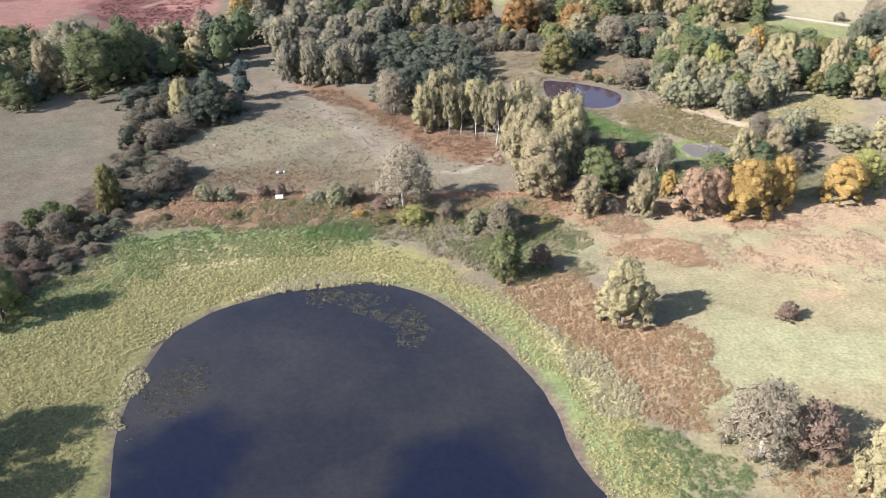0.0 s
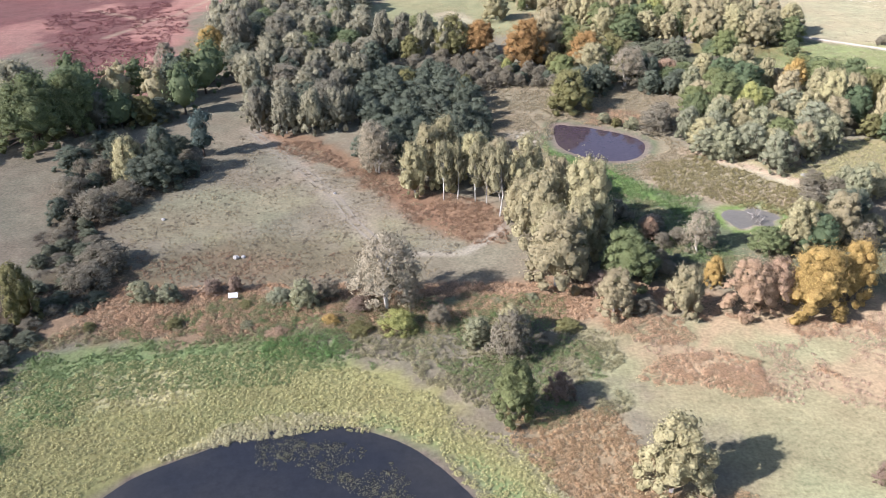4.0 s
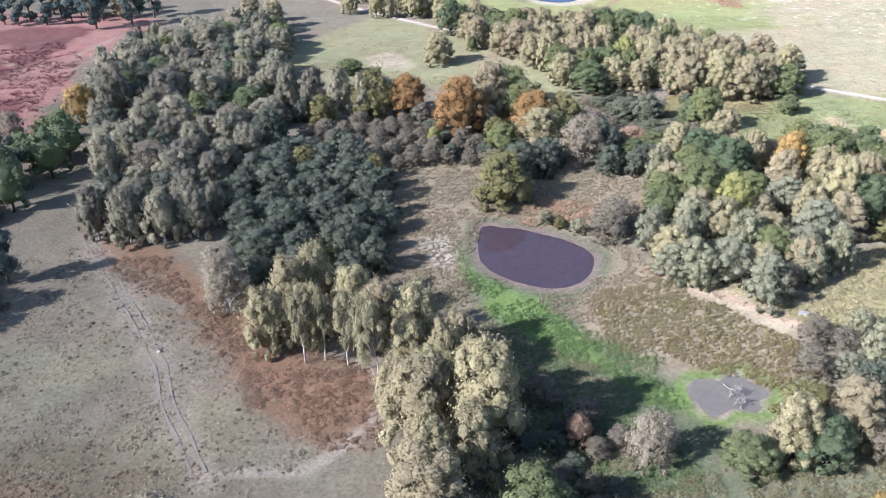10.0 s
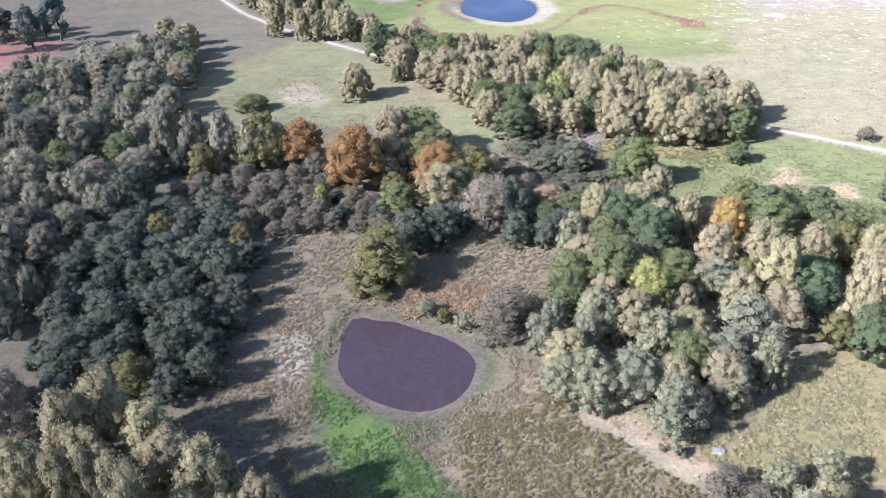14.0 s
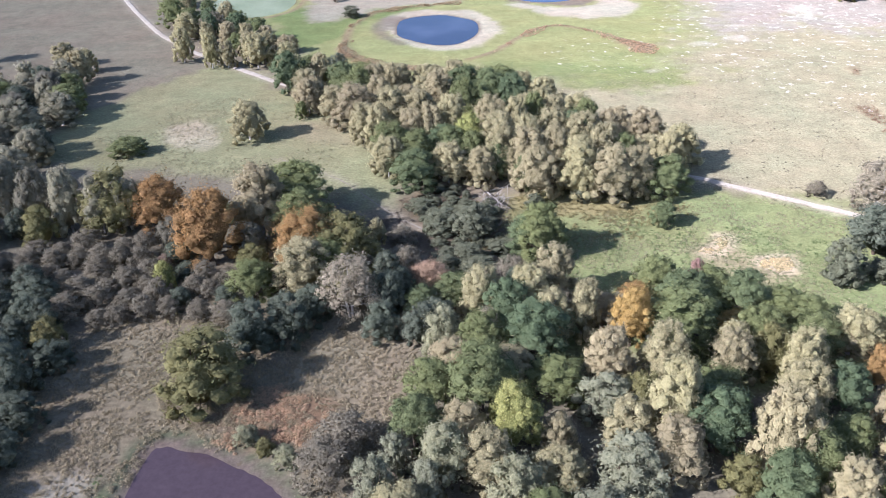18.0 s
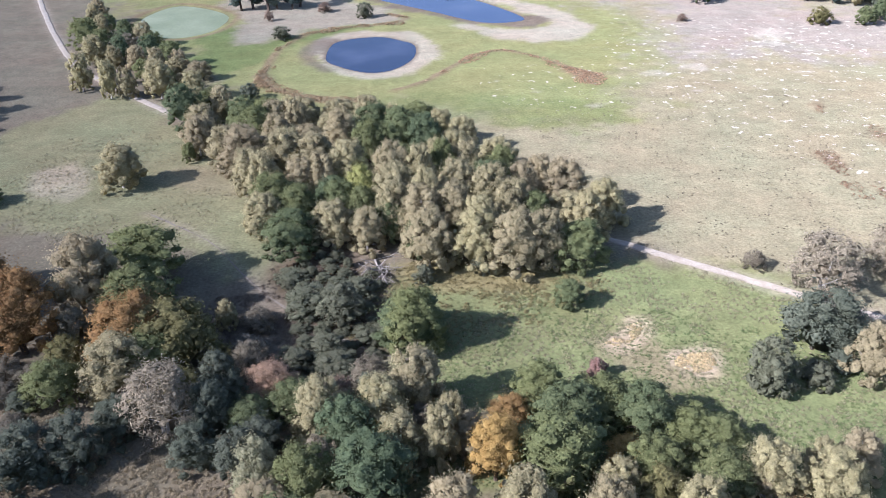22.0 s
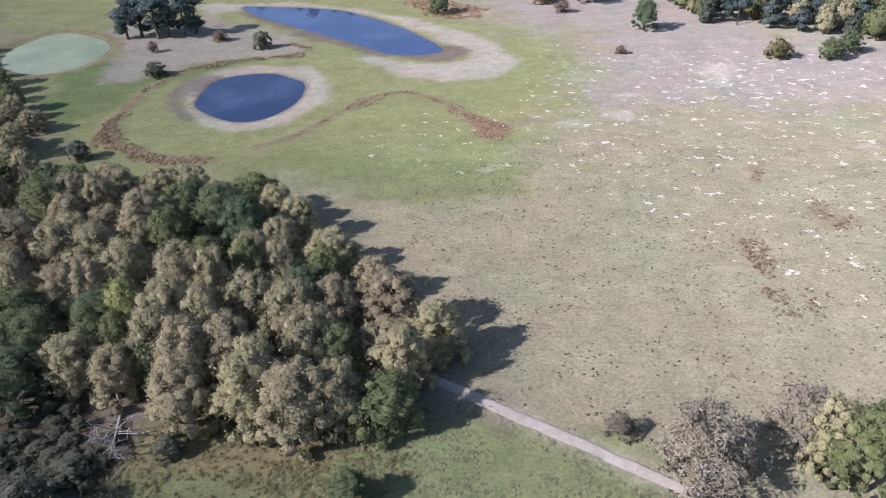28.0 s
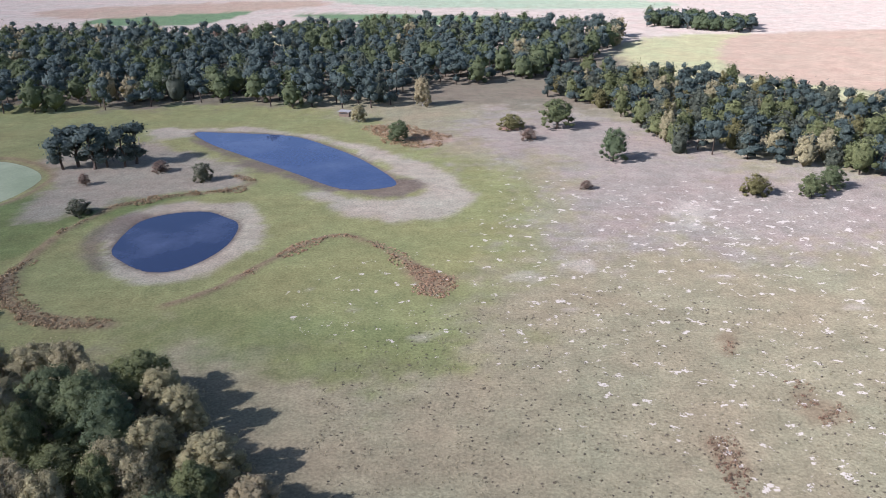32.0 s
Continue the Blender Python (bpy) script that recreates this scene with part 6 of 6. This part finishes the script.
PALE_GRAVEL = gravel("pale_gravel", lin(200, 188, 168, 0.68), lin(170, 156, 134, 0.68))
track("road_track", "pale gravel track across the heath",
      [(-90, 520), (-75, 490), (-51, 444), (-31, 409), (-14, 387), (8, 365), (17, 356), (60, 322), (113, 291), (142, 271), (148, 267), (165, 252), (200, 225), (260, 180)], 0.8, PALE_GRAVEL)
WORN_SOIL = gravel("worn_soil", lin(150, 139, 120, 0.72), lin(136, 126, 107, 0.72))
FIELD_RUT = [(-44.0, 212.0), (-34.0, 197.5), (-25.3, 184.5), (-18.7, 173.5), (-15.5, 165.9), (-10.9, 158.0), (-7.4, 152.0)]
for shift in (-0.75, 0.75):
    track("road_wheel_rut", "faint worn wheel rut across the dry field", FIELD_RUT, 0.2, WORN_SOIL, shift, 0.1, True)
track("path_trodden", "narrow trodden path through rough grass", [(26.8, 303.3), (35.2, 297.1), (43.5, 290.2), (52.1, 277.4), (57.4, 271.4), (62.4, 266.7), (66.9, 263.0), (72.0, 259.5), (77.2, 256.9), (81.8, 256.5)], 0.2, WORN_SOIL, 0.0, 0.12, True)


# ---- single things ----
def part(name, verts, faces, mat, parent, label=""):
    mesh = bpy.data.meshes.new(name)
    mesh.from_pydata([tuple(v) for v in verts], [], faces)
    mesh.materials.append(mat)
    ob = new(name, mesh)
    ob.parent = parent
    return tagged(ob, label)


def box(name, size, at, mat, parent, label="", turn=(0, 0, 0), bevel=0.01):
    bm = bmesh.new()
    bmesh.ops.create_cube(bm, size=1.0, matrix=Matrix.Diagonal((*size, 1)))
    bmesh.ops.bevel(bm, geom=bm.edges[:], offset=bevel, segments=1, affect="EDGES")
    bm.transform(pose(*at, *turn))
    mesh = bpy.data.meshes.new(name)
    bm.to_mesh(mesh)
    bm.free()
    mesh.materials.append(mat)
    ob = new(name, mesh)
    ob.parent = parent
    return tagged(ob, label)


def plain(name, colour, rough=0.7, vary=0.15):
    m, n, l, bsdf = material(name)
    tex = noise_node(n, l, 4.0, 5)
    l.new(mixed(n, l, 1.0, colour, span(n, l, tex.outputs[0], 0.3, 0.7, 1 - vary, 1 + vary), "MULTIPLY"), bsdf.inputs["Base Color"])
    bsdf.inputs["Roughness"].default_value = rough
    return m


WHITE = plain("white_board_paint", (0.78, 0.77, 0.74))
GREY_BAR = plain("faded_print", (0.35, 0.34, 0.33))
TIMBER = plain("weathered_timber", lin(120, 104, 86), 0.85, 0.3)
STONE = plain("pale_stone", lin(150, 146, 138), 0.9, 0.3)
BRICK = plain("old_brick", lin(186, 150, 128), 0.9, 0.3)

# notice board on the bank
board = tagged(new("notice_board"), "white notice board on two timber posts among bracken", "sign")
board.matrix_world = pose(-31, 138.8, 0, 0, 0, 8)
box("panel", (1.4, 0.06, 0.75), (0, 0, 1.15), WHITE, board, "white panel", (-32, 0, 0))
for k in range(3):
    box("print_bar", (1.15 - 0.2 * k, 0.012, 0.06), (-0.1, -0.05 - 0.14 * k, 1.34 - 0.2 * k), GREY_BAR, board, "", (-32, 0, 0), 0.002)
for x in (-0.62, 0.62):
    box("post", (0.1, 0.1, 1.3), (x, 0.12, 0.6), TIMBER, board)


def boulder(x, y, wide, high, seed, label):
    rng = np.random.RandomState(seed)
    v = BALL_V * (1 + 0.16 * rng.normal(size=(len(BALL_V), 1)).clip(-1.2, 1.2)) * np.array([wide / 2, wide * 0.4, high * 0.7])
    mesh = bpy.data.meshes.new("boulder")
    mesh.from_pydata((v + (0, 0, high * 0.35)).tolist(), [], BALL_F.tolist())
    mesh.materials.append(STONE)
    ob = tagged(new("boulder", mesh), label, "boulder", "stones on the heath")
    ob.location = (x, y, 0)
    return ob


boulder(-33.6, 152, 1.1, 0.6, 1, "pale grey boulder lying in short grass")
boulder(-32.4, 152.2, 0.8, 0.5, 2, "pale grey boulder lying in short grass")
boulder(-20.0, 177, 0.6, 0.4, 3, "small pale stone beside the worn track")
boulder(74, 185, 1.7, 0.32, 4, "flat pale stone beside the trodden path")
boulder(-50, 166, 0.8, 0.5, 5, "grey stone on the field edge")


def dead_tree(name, label, x, y, high, seed, lying=0.0, turn=0.0, limbs=12):
    """A bleached bare tree; lying: degrees by which it has fallen."""
    rng = np.random.RandomState(seed)
    thing = tagged(new(name), label, "dead tree")
    thing.matrix_world = pose(x, y, 0, 0, lying, turn)
    v, f = [], []
    tube(v, f, [(0, 0, -0.2), (0.1, 0, high * 0.3), (-0.1, 0.1, high * 0.65), (0, 0, high)], [r * min(1.0, high / 7) for r in (0.24, 0.2, 0.13, 0.04)], 7)
    part("trunk", v, f, BARK_DEAD, thing)
    for k in range(limbs):
        t = rng.uniform(0.3, 0.9)
        a = k * 2.4 + rng.uniform(-0.4, 0.4)
        reach = high * rng.uniform(0.2, 0.45) * (1.2 - t)+0.5
        base = np.array([0, 0, high * t])
        tip = base + (math.cos(a) * reach, math.sin(a) * reach, reach * rng.uniform(0.3, 0.9))
        mid = (base + tip) / 2 + rng.normal(scale=0.15, size=3)
        v, f = [], []
        tube(v, f, [base, mid, tip], [r * min(1.0, 0.3 + high / 10) for r in (0.08, 0.055, 0.02)], 5)
        for m in range(5):
            q = mid + (tip - mid) * rng.uniform(0, 0.8)
            tube(v, f, [q, q + rng.normal(scale=0.35 * reach, size=3) * (1, 1, 0.6)], [0.045, 0.012], 4)
        part("branch", v, f, BARK_DEAD, thing)
    return thing


dead_tree("fallen_tree", "bleached fallen tree with bare spreading branches", 71.5, 285.3, 10.5, 3, 80, -76, 22)
dead_tree("dead_tree", "white dead tree standing at the wood's edge", 196.5, 505, 9, 4)
dead_tree("dead_tree", "pale dead pine trunk on the sandy knoll", 29, 478, 7, 5, 0, 0, 5)
dead_tree("dead_tree", "pale dead pine trunk on the sandy knoll", 18, 474, 6, 6, 0, 0, 5)
dead_tree("fallen_branch", "bleached fallen branch on bare ground", 39, 68, 2.2, 7, 84, 150, 5)
dead_tree("fallen_branch", "grey dead branches lying in a silty pool", 57.4, 168.6, 2.6, 12, 78, -70, 12)
dead_tree("fallen_branch", "grey dead branches lying in a silty pool", 59.2, 166.0, 2.2, 13, 80, -120, 9)
dead_tree("fallen_branch", "pale dead branch caught in scrub", -43.5, 137.8, 3, 9, 80, 30, 6)

# low brick ruin and hide by the far pond
ruin = tagged(new("brick_ruin"), "low ruined brick wall among bushes", "ruin")
ruin.matrix_world = pose(147, 509, 0, 0, 0, -10)
for x, w, h in ((-2.2, 2.0, 0.9), (0.2, 2.2, 1.2), (2.4, 1.6, 0.8)):
    box("wall_piece", (w, 0.5, h), (x, 0, h / 2 - 0.05), BRICK, ruin, "", (0, 0, 0), 0.04)
box("capping", (2.3, 0.6, 0.14), (0.2, 0, 1.22), STONE, ruin, "pale stone capping")
hide = tagged(new("bird_hide"), "small dark timber hide with a pale roof edge", "hut")
hide.matrix_world = pose(87, 531, 0, 0, 0, -20)
box("cabin", (4.2, 2.2, 1.9), (0, 0, 0.95), TIMBER, hide, "", (0, 0, 0), 0.03)
box("roof", (4.8, 2.9, 0.12), (0, 0, 1.98), STONE, hide, "pale flat roof", (4, 0, 0), 0.02)
# no hole is cut: a near-black bar paints the shade inside the slot
box("window_slot", (3.4, 0.06, 0.3), (0, -1.11, 1.25), plain("painted_slot_shade", (0.02, 0.02, 0.02)), hide, "dark viewing slot", (0, 0, 0), 0.005)
